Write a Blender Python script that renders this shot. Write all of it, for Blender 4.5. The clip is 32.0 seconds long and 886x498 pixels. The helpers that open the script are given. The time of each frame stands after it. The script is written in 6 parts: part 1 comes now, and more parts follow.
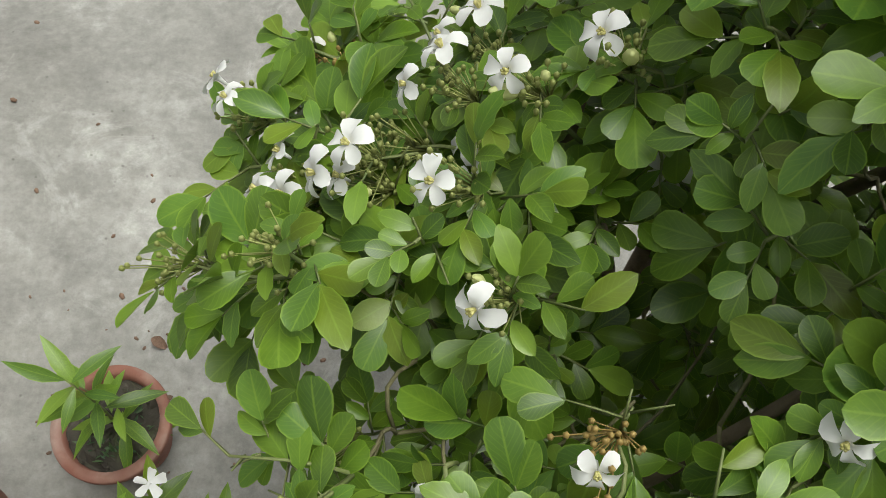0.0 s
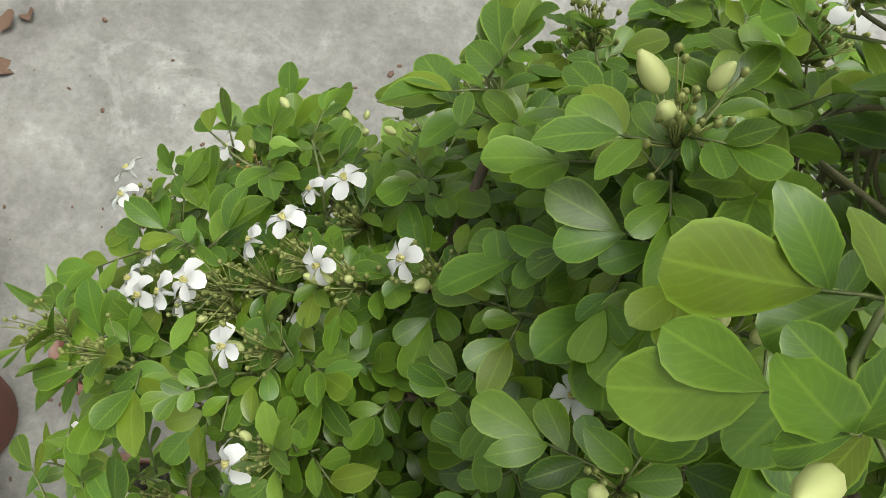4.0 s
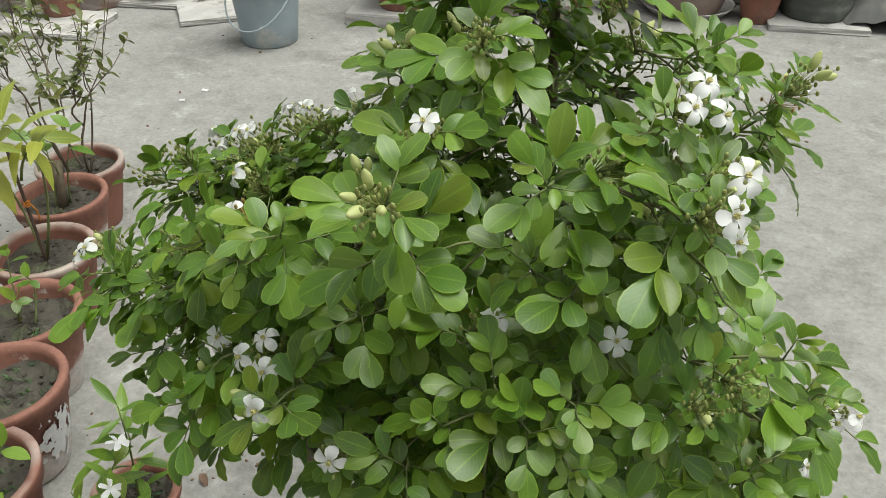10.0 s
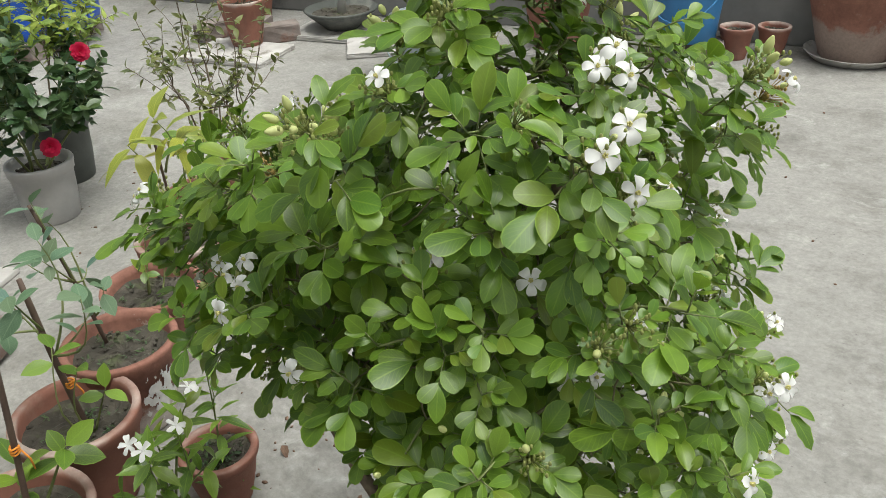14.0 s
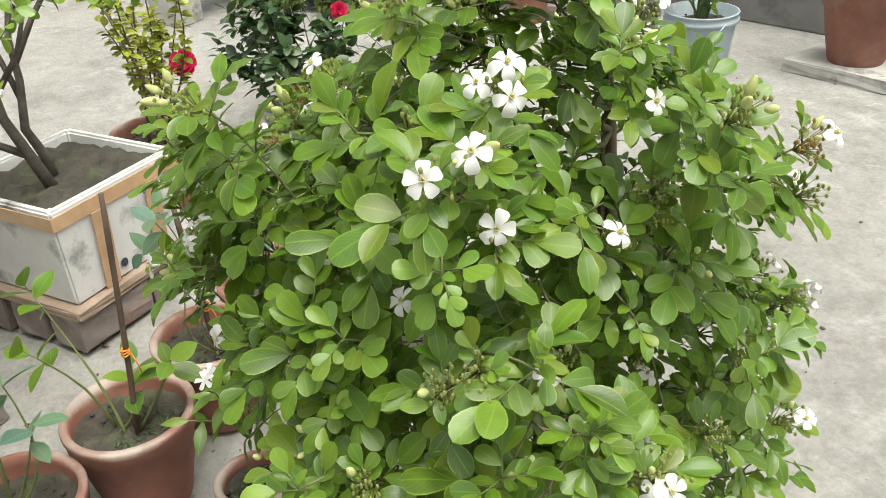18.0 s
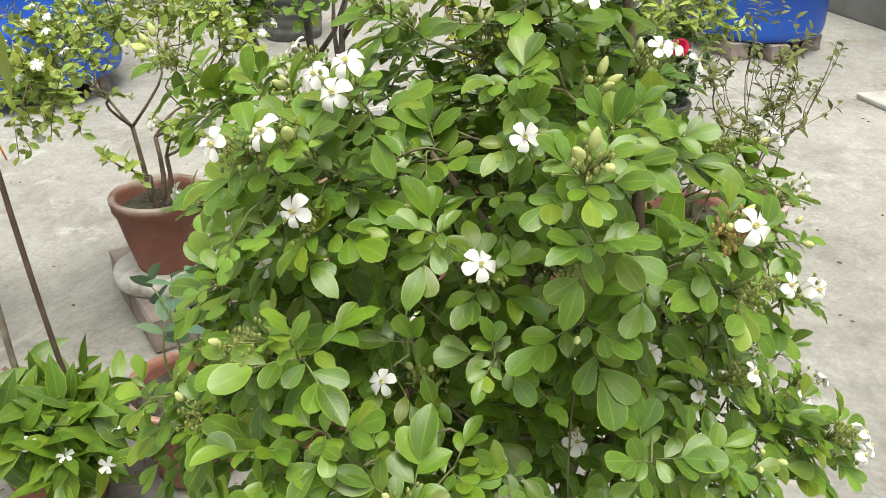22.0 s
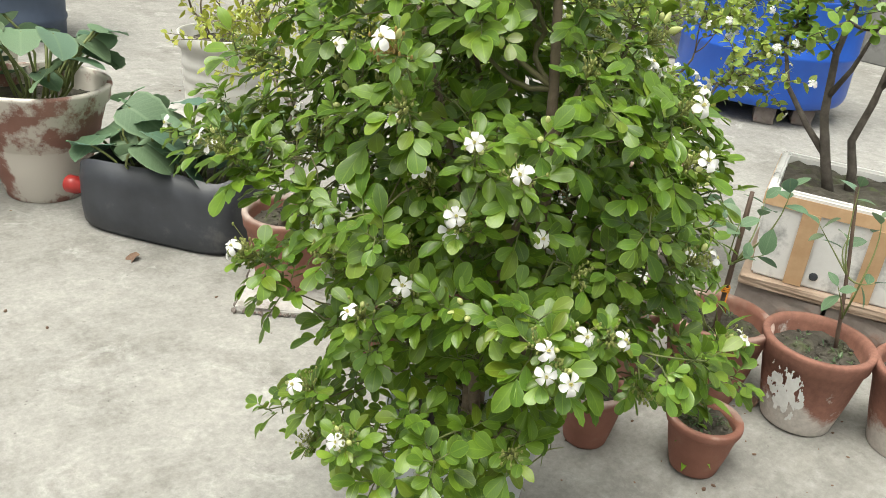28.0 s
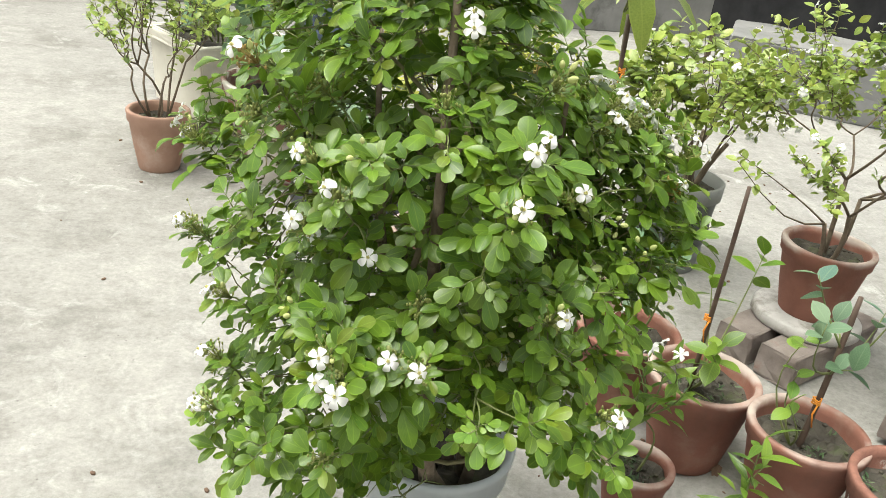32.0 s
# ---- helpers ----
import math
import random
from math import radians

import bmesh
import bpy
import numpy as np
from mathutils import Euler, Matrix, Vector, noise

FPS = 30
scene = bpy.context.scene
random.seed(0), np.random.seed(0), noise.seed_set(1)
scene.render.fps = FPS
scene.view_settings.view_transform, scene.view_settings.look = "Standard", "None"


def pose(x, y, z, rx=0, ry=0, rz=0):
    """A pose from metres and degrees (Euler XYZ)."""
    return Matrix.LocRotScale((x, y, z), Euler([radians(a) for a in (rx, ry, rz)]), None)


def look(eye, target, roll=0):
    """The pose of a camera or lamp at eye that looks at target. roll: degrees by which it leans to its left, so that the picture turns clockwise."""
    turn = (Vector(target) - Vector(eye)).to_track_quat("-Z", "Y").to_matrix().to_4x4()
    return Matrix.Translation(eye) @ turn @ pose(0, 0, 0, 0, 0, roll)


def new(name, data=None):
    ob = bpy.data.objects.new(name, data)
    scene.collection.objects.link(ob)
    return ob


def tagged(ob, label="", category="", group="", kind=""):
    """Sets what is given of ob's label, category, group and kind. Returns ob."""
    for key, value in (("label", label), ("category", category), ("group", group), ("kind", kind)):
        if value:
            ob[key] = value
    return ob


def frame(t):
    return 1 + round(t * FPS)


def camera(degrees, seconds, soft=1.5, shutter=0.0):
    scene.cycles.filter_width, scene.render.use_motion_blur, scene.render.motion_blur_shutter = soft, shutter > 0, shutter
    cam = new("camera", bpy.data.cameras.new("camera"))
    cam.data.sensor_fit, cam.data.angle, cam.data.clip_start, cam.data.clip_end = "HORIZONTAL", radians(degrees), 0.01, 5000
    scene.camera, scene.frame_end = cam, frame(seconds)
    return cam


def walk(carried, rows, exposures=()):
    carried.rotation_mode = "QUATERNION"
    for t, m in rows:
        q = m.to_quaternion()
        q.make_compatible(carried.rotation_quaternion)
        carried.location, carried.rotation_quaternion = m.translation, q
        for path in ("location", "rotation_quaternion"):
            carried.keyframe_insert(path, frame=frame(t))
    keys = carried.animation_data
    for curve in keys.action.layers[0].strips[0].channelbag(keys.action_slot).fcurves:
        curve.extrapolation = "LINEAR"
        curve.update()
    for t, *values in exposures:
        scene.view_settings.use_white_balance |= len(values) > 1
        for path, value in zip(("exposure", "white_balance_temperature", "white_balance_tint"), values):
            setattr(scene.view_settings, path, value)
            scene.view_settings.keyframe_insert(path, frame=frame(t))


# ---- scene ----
cam = camera(54.5, 32.0, soft=0.7)
PATH = [
    (0, (-0.182, -0.241, 1.393), (-0.142, 0.162, 0.478), 4.72),
    (0.5, (-0.161, -0.207, 1.412), (-0.131, 0.186, 0.493), 5.65),
    (1, (-0.141, -0.170, 1.421), (-0.125, 0.207, 0.495), 6.60),
    (1.5, (-0.120, -0.144, 1.441), (-0.129, 0.204, 0.504), 5.84),
    (2, (-0.104, -0.130, 1.462), (-0.135, 0.197, 0.517), 5.14),
    (2.5, (-0.090, -0.117, 1.475), (-0.136, 0.201, 0.528), 4.85),
    (3, (-0.066, -0.099, 1.484), (-0.115, 0.213, 0.535), 4.85),
    (3.5, (-0.049, -0.093, 1.499), (-0.105, 0.220, 0.551), 4.12),
    (4, (-0.029, -0.110, 1.505), (-0.100, 0.202, 0.558), 2.54),
    (4.5, (-0.003, -0.155, 1.530), (-0.098, 0.177, 0.591), -1.34),
    (6.5, (0.088, -0.498, 1.536), (-0.083, 0.201, 0.842), -1.04),
    (7, (0.108, -0.540, 1.522), (-0.072, 0.176, 0.848), -0.75),
    (7.5, (0.143, -0.578, 1.511), (-0.068, 0.153, 0.862), -1.53),
    (8, (0.185, -0.609, 1.498), (-0.074, 0.137, 0.885), -2.27),
    (8.5, (0.231, -0.647, 1.484), (-0.070, 0.112, 0.907), -2.08),
    (9, (0.283, -0.682, 1.463), (-0.034, 0.085, 0.904), -1.60),
    (9.5, (0.323, -0.718, 1.446), (0.006, 0.051, 0.890), -1.08),
    (10, (0.359, -0.757, 1.434), (0.038, 0.013, 0.881), -0.72),
    (10.5, (0.381, -0.777, 1.423), (0.059, -0.009, 0.871), -0.67),
    (11, (0.380, -0.793, 1.416), (0.058, -0.026, 0.861), -0.67),
    (11.5, (0.392, -0.814, 1.405), (0.074, -0.031, 0.871), -0.13),
    (12, (0.418, -0.828, 1.393), (0.086, -0.031, 0.889), 0.17),
    (12.5, (0.460, -0.840, 1.391), (0.088, -0.054, 0.897), 0.18),
    (13, (0.518, -0.855, 1.391), (0.115, -0.088, 0.893), -0.66),
    (13.5, (0.555, -0.832, 1.400), (0.116, -0.086, 0.900), -2.47),
    (14, (0.599, -0.776, 1.397), (0.087, -0.076, 0.899), -3.18),
    (14.5, (0.664, -0.711, 1.391), (0.069, -0.084, 0.888), -3.67),
    (16.5, (0.792, -0.606, 1.391), (0.085, -0.087, 0.909), -4.17),
    (17, (0.794, -0.580, 1.385), (0.086, -0.065, 0.902), -4.28),
    (17.5, (0.797, -0.540, 1.375), (0.066, -0.061, 0.889), -4.08),
    (18, (0.809, -0.489, 1.381), (0.067, -0.042, 0.881), -3.02),
    (18.5, (0.822, -0.457, 1.385), (0.072, -0.042, 0.871), -2.68),
    (19, (0.842, -0.419, 1.377), (0.071, -0.043, 0.864), -2.93),
    (19.5, (0.872, -0.360, 1.377), (0.070, -0.038, 0.874), -2.37),
    (20, (0.921, -0.276, 1.375), (0.085, -0.028, 0.886), -1.92),
    (20.5, (0.959, -0.209, 1.369), (0.098, -0.025, 0.895), -1.33),
    (21, (0.989, -0.172, 1.367), (0.111, -0.035, 0.908), -1.24),
    (21.5, (0.983, -0.132, 1.357), (0.098, -0.046, 0.900), -1.47),
    (22, (0.965, -0.068, 1.354), (0.075, -0.047, 0.897), -0.58),
    (22.5, (0.961, -0.003, 1.360), (0.070, -0.026, 0.906), 0.84),
    (23, (0.967, 0.051, 1.353), (0.080, -0.021, 0.897), 0.79),
    (23.5, (0.985, 0.134, 1.336), (0.104, 0.013, 0.878), 2.99),
    (24, (1.015, 0.237, 1.330), (0.151, 0.021, 0.877), 4.00),
    (24.5, (1.051, 0.331, 1.315), (0.200, 0.030, 0.884), 3.96),
    (25, (1.017, 0.398, 1.293), (0.192, 0.006, 0.885), 3.27),
    (25.5, (0.954, 0.471, 1.272), (0.174, -0.006, 0.865), 3.67),
    (26, (0.895, 0.556, 1.275), (0.169, 0.028, 0.835), 4.02),
    (26.5, (0.876, 0.624, 1.266), (0.203, 0.040, 0.812), 4.93),
    (28.5, (0.825, 1.024, 1.260), (0.309, 0.273, 0.849), 6.69),
    (29, (0.783, 1.034, 1.263), (0.272, 0.273, 0.864), 7.04),
    (29.5, (0.707, 1.041, 1.266), (0.219, 0.261, 0.872), 7.92),
    (30, (0.629, 1.065, 1.275), (0.193, 0.260, 0.873), 7.89),
    (30.5, (0.589, 1.083, 1.281), (0.197, 0.257, 0.875), 7.26),
    (31, (0.505, 1.111, 1.285), (0.176, 0.261, 0.873), 7.14),
    (31.5, (0.408, 1.156, 1.306), (0.148, 0.287, 0.885), 7.93),
    (32, (0.318, 1.213, 1.315), (0.133, 0.326, 0.890), 8.05),
]
EXPOSURES = [(0.0, 0.5, 6550, 5), (4.0, 0.54, 6550, 5), (7.0, 0.43, 6500, 4), (13.0, 0.51, 6500, 5), (14.5, 0.54, 6550, 6), (16.5, 0.89, 6700, 6), (20.0, 0.97, 6850, 6), (23.0, 0.96, 6900, 6), (25.0, 0.83, 6950, 5), (26.5, 0.83, 6900, 5), (28.5, 0.99, 6800, 5), (32.0, 1.15, 6750, 5)]
walk(cam, [(t, look(eye, target, roll)) for t, eye, target, roll in PATH], EXPOSURES)

# ---- light: bright overcast daylight ----
world = bpy.data.worlds.new("overcast_sky")
scene.world = world
world.use_nodes = True
wn = world.node_tree.nodes
sky = wn.new("ShaderNodeTexSky")
sky.sky_type, sky.sun_disc = "NISHITA", False
sky.sun_elevation, sky.sun_rotation = radians(74), radians(78)
sky.air_density, sky.dust_density, sky.ozone_density = 1.0, 6.0, 0.6
grey = wn.new("ShaderNodeHueSaturation")
grey.inputs["Saturation"].default_value = 0.08
world.node_tree.links.new(sky.outputs[0], grey.inputs["Color"])
world.node_tree.links.new(grey.outputs[0], wn["Background"].inputs["Color"])
wn["Background"].inputs["Strength"].default_value = 0.115
sun = new("sun", bpy.data.lights.new("sun", "SUN"))
sun.data.energy, sun.data.angle, sun.data.color = 1.5, radians(40), (1.0, 0.97, 0.93)
sun.matrix_basis = look((0, 0, 0), (-math.sin(radians(78)) * math.cos(radians(74)), -math.cos(radians(78)) * math.cos(radians(74)), -math.sin(radians(74))))

import functools
# ---- materials ----
def material(name, rough=0.6):
    m = bpy.data.materials.new(name)
    m.use_nodes = True
    p = m.node_tree.nodes["Principled BSDF"]
    p.inputs["Roughness"].default_value = rough
    return m, m.node_tree.nodes, m.node_tree.links, p


def ramp(nodes, links, source, stops):
    r = nodes.new("ShaderNodeValToRGB")
    while len(r.color_ramp.elements) < len(stops):
        r.color_ramp.elements.new(0.5)
    for e, (pos, col) in zip(r.color_ramp.elements, stops):
        e.position, e.color = pos, (*col, 1) if len(col) == 3 else col
    links.new(source, r.inputs[0])
    return r.outputs[0]


def noise_tex(nodes, links, scale, detail=6, rough=0.6, coord="Object", stretch=None, distortion=0.0):
    tc = nodes.new("ShaderNodeTexCoord")
    src = tc.outputs[coord]
    if stretch:
        mp = nodes.new("ShaderNodeMapping")
        mp.inputs["Scale"].default_value = stretch
        links.new(src, mp.inputs[0])
        src = mp.outputs[0]
    n = nodes.new("ShaderNodeTexNoise")
    n.inputs["Scale"].default_value, n.inputs["Detail"].default_value = scale, detail
    n.inputs["Roughness"].default_value, n.inputs["Distortion"].default_value = rough, distortion
    links.new(src, n.inputs["Vector"])
    return n.outputs["Fac"]


def mix(nodes, links, fac, a, b, kind="MIX"):
    m = nodes.new("ShaderNodeMix")
    m.data_type, m.blend_type = "RGBA", kind
    for slot, v in ((0, fac), (6, a), (7, b)):
        if isinstance(v, (int, float)):
            m.inputs[slot].default_value = v
        elif isinstance(v, tuple):
            m.inputs[slot].default_value = (*v, 1)
        else:
            links.new(v, m.inputs[slot])
    return m.outputs[2]


def math_node(nodes, links, op, a, b=0.0):
    m = nodes.new("ShaderNodeMath")
    m.operation = op
    for slot, v in ((0, a), (1, b)):
        if isinstance(v, (int, float)):
            m.inputs[slot].default_value = v
        else:
            links.new(v, m.inputs[slot])
    return m.outputs[0]


def bump(nodes, links, p, height, strength, distance=0.01):
    b = nodes.new("ShaderNodeBump")
    b.inputs["Strength"].default_value, b.inputs["Distance"].default_value = strength, distance
    links.new(height, b.inputs["Height"])
    links.new(b.outputs[0], p.inputs["Normal"])


def rough_paint(name, dark, light, scale=12.0, rough=0.75, bump_scale=80.0, bump_strength=0.25, blot=None, blot_scale=4.0, blot_at=(0.55, 0.65)):
    """A worn matt surface: two colours mixed by noise, with blots of a third."""
    m, n, l, p = material(name, rough)
    c = ramp(n, l, noise_tex(n, l, scale), [(0.3, dark), (0.7, light)])
    if blot:
        f = ramp(n, l, noise_tex(n, l, blot_scale, 8, 0.65), [(blot_at[0], (0, 0, 0)), (blot_at[1], (1, 1, 1))])
        c = mix(n, l, f, c, blot)
    l.new(c, p.inputs["Base Color"])
    bump(n, l, p, noise_tex(n, l, bump_scale, 8, 0.7), bump_strength, 0.004)
    return m


def limed(name, height, lime=(0.6, 0.57, 0.53)):
    """Terracotta with lime that has crept up from the foot and along the rim."""
    m, n, l, p = material(name, 0.85)
    c = ramp(n, l, noise_tex(n, l, 9), [(0.3, (0.205, 0.09, 0.065)), (0.7, (0.31, 0.145, 0.105))])
    tc = n.new("ShaderNodeTexCoord")
    sep = n.new("ShaderNodeSeparateXYZ")
    l.new(tc.outputs["Object"], sep.inputs[0])
    edge = math_node(n, l, "ADD", sep.outputs[2], math_node(n, l, "MULTIPLY", noise_tex(n, l, 7, 8, 0.65), 0.26))
    foot = ramp(n, l, edge, [(height + 0.07, (1, 1, 1)), (height + 0.1, (0, 0, 0))])
    blots = ramp(n, l, noise_tex(n, l, 11, 9, 0.7), [(0.6, (0, 0, 0)), (0.68, (1, 1, 1))])
    c = mix(n, l, math_node(n, l, "MULTIPLY", math_node(n, l, "MAXIMUM", foot, blots), 0.85), c, lime)
    fine = ramp(n, l, noise_tex(n, l, 70, 6, 0.7), [(0.35, (0.8, 0.8, 0.8)), (0.65, (1.1, 1.1, 1.1))])
    l.new(mix(n, l, 0.8, c, fine, "MULTIPLY"), p.inputs["Base Color"])
    bump(n, l, p, noise_tex(n, l, 120, 8, 0.7), 0.3, 0.004)
    return m


def concrete():
    m, n, l, p = material("worn_concrete_floor", 0.85)
    c = ramp(n, l, noise_tex(n, l, 0.9, 8, 0.6, distortion=0.4), [(0.3, (0.225, 0.218, 0.2)), (0.5, (0.285, 0.278, 0.258)), (0.72, (0.345, 0.338, 0.315))])
    stain = ramp(n, l, noise_tex(n, l, 2.6, 9, 0.68), [(0.5, (0, 0, 0)), (0.64, (1, 1, 1))])
    c = mix(n, l, math_node(n, l, "MULTIPLY", stain, 0.7), c, (0.185, 0.178, 0.16))
    bleach = ramp(n, l, noise_tex(n, l, 6.5, 10, 0.72, distortion=0.9), [(0.54, (0, 0, 0)), (0.64, (1, 1, 1))])
    where = ramp(n, l, noise_tex(n, l, 1.3, 3), [(0.4, (0.15, 0.15, 0.15)), (0.62, (1, 1, 1))])
    c = mix(n, l, math_node(n, l, "MULTIPLY", math_node(n, l, "MULTIPLY", bleach, where), 0.55), c, (0.47, 0.465, 0.44))
    fine = ramp(n, l, noise_tex(n, l, 60, 6, 0.75), [(0.35, (0.78, 0.78, 0.78)), (0.65, (1.14, 1.14, 1.14))])
    c = mix(n, l, 0.8, c, fine, "MULTIPLY")
    tc = n.new("ShaderNodeTexCoord")
    for scale, edge, sel_scale, lo, col, amount in ((38, 0.11, 3.1, 0.5, (0.1, 0.095, 0.085), 0.7), (19, 0.1, 2.2, 0.55, (0.14, 0.13, 0.115), 0.6)):
        v = n.new("ShaderNodeTexVoronoi")
        v.inputs["Scale"].default_value = scale
        l.new(tc.outputs["Object"], v.inputs["Vector"])
        speck = ramp(n, l, math_node(n, l, "ADD", v.outputs["Distance"], math_node(n, l, "MULTIPLY", noise_tex(n, l, 90, 3), 0.12)), [(0.06 + edge / 2, (1, 1, 1)), (0.08 + edge, (0, 0, 0))])
        sel = ramp(n, l, noise_tex(n, l, sel_scale, 4), [(lo, (0, 0, 0)), (lo + 0.1, (1, 1, 1))])
        c = mix(n, l, math_node(n, l, "MULTIPLY", math_node(n, l, "MULTIPLY", speck, sel), amount), c, col)
    mottle = ramp(n, l, noise_tex(n, l, 13, 9, 0.78), [(0.36, (0.8, 0.8, 0.79)), (0.5, (1.0, 1.0, 1.0)), (0.64, (1.16, 1.16, 1.15))])
    c = mix(n, l, 0.85, c, mottle, "MULTIPLY")
    # grime washed out round the row of pots
    far = n.new("ShaderNodeVectorMath")
    far.operation = "DISTANCE"
    l.new(tc.outputs["Object"], far.inputs[0])
    far.inputs[1].default_value = (-0.6, 0.75, 0)
    reach = math_node(n, l, "ADD", far.outputs["Value"], math_node(n, l, "MULTIPLY", noise_tex(n, l, 2.2, 8, 0.65), 1.3))
    grime = ramp(n, l, reach, [(1.1 / 2.4, (1, 1, 1)), (2.0 / 2.4, (0, 0, 0))])
    l.new(math_node(n, l, "DIVIDE", reach, 2.4), grime.node.inputs[0])
    c = mix(n, l, math_node(n, l, "MULTIPLY", grime, 0.33), c, (0.15, 0.148, 0.135))
    # scaled, blotchy surface in the same stretch
    blotch = ramp(n, l, noise_tex(n, l, 7, 10, 0.7), [(0.38, (0.68, 0.68, 0.67)), (0.49, (0.96, 0.96, 0.95)), (0.56, (1.08, 1.08, 1.08)), (0.63, (1.5, 1.51, 1.52))])
    c = mix(n, l, math_node(n, l, "MULTIPLY", grime, 0.6), c, mix(n, l, 1.0, c, blotch, "MULTIPLY"))
    l.new(c, p.inputs["Base Color"])
    bump(n, l, p, noise_tex(n, l, 30, 10, 0.7), 0.4, 0.006)
    return m


def leaf_material(name, dark, mid, light, rough=0.35, trans=0.22, vein=0.5, old=0.0):
    """A leaf: colour varies from leaf to leaf, a paler midrib runs along it, light passes through."""
    m, n, l, p = material(name, rough)
    one = n.new("ShaderNodeNewGeometry").outputs["Random Per Island"]
    two = n.new("ShaderNodeObjectInfo").outputs["Random"]
    r = math_node(n, l, "FRACT", math_node(n, l, "ADD", one, two))
    shift = math_node(n, l, "FRACT", math_node(n, l, "MULTIPLY", r, 7.31))
    c = ramp(n, l, r, [(0.0, dark), (0.35, mid), (0.8, mid), (1.0, light)])
    c = mix(n, l, 0.35, c, ramp(n, l, noise_tex(n, l, 45, 4), [(0.3, dark), (0.7, light)]))
    olive = (0.6 * mid[0] + 0.6 * mid[1], 0.85 * mid[1], 0.9 * mid[2])
    cool = (0.55 * mid[0], 0.8 * mid[1], 2.0 * mid[2] + 0.006)
    c = mix(n, l, ramp(n, l, shift, [(0.72, (0, 0, 0)), (0.97, (0.35, 0.35, 0.35))]), c, olive)
    c = mix(n, l, ramp(n, l, shift, [(0.04, (0.35, 0.35, 0.35)), (0.28, (0, 0, 0))]), c, cool)
    age = math_node(n, l, "FRACT", math_node(n, l, "MULTIPLY", r, 23.7))
    dull = (0.42 * mid[0] + 0.014, 0.52 * mid[1] + 0.012, 1.1 * mid[2] + 0.008)
    c = mix(n, l, ramp(n, l, age, [(0.5, (0, 0, 0)), (0.95, (old, old, old))]), c, dull)
    uv = n.new("ShaderNodeUVMap")
    sep = n.new("ShaderNodeSeparateXYZ")
    l.new(uv.outputs[0], sep.inputs[0])
    across = math_node(n, l, "ABSOLUTE", math_node(n, l, "SUBTRACT", sep.outputs[1], 0.5))
    rib = ramp(n, l, across, [(0.012, (1, 1, 1)), (0.045, (0, 0, 0))])
    c = mix(n, l, math_node(n, l, "MULTIPLY", rib, vein), c, light)
    rim = ramp(n, l, across, [(0.43, (0, 0, 0)), (0.49, (1, 1, 1))])
    c = mix(n, l, math_node(n, l, "MULTIPLY", rim, 0.8), c, light)
    side = n.new("ShaderNodeTexWave")
    side.wave_type, side.bands_direction = "BANDS", "X"
    side.inputs["Scale"].default_value, side.inputs["Distortion"].default_value = 2.6, 1.2
    tilt = n.new("ShaderNodeCombineXYZ")
    l.new(math_node(n, l, "SUBTRACT", sep.outputs[0], math_node(n, l, "MULTIPLY", across, 0.7)), tilt.inputs[0])
    l.new(tilt.outputs[0], side.inputs["Vector"])
    c = mix(n, l, math_node(n, l, "MULTIPLY", ramp(n, l, side.outputs["Fac"], [(0.8, (0, 0, 0)), (1.0, (1, 1, 1))]), 0.16 * vein * 2), c, light)
    l.new(c, p.inputs["Base Color"])
    p.inputs["Specular IOR Level"].default_value = 0.5
    bump(n, l, p, noise_tex(n, l, 120, 3), 0.12, 0.002)
    t = n.new("ShaderNodeBsdfTranslucent")
    l.new(mix(n, l, 0.5, c, light), t.inputs["Color"])
    sh = n.new("ShaderNodeMixShader")
    sh.inputs[0].default_value = trans
    l.new(p.outputs[0], sh.inputs[1])
    l.new(t.outputs[0], sh.inputs[2])
    l.new(sh.outputs[0], n["Material Output"].inputs["Surface"])
    return m


def petal_material(name, col, tip=None, trans=0.25):
    m, n, l, p = material(name, 0.55)
    c = ramp(n, l, noise_tex(n, l, 60, 3), [(0.3, tuple(0.9 * v for v in col)), (0.7, col)])
    l.new(c, p.inputs["Base Color"])
    t = n.new("ShaderNodeBsdfTranslucent")
    t.inputs["Color"].default_value = (*col, 1)
    sh = n.new("ShaderNodeMixShader")
    sh.inputs[0].default_value = trans
    l.new(p.outputs[0], sh.inputs[1])
    l.new(t.outputs[0], sh.inputs[2])
    l.new(sh.outputs[0], n["Material Output"].inputs["Surface"])
    return m


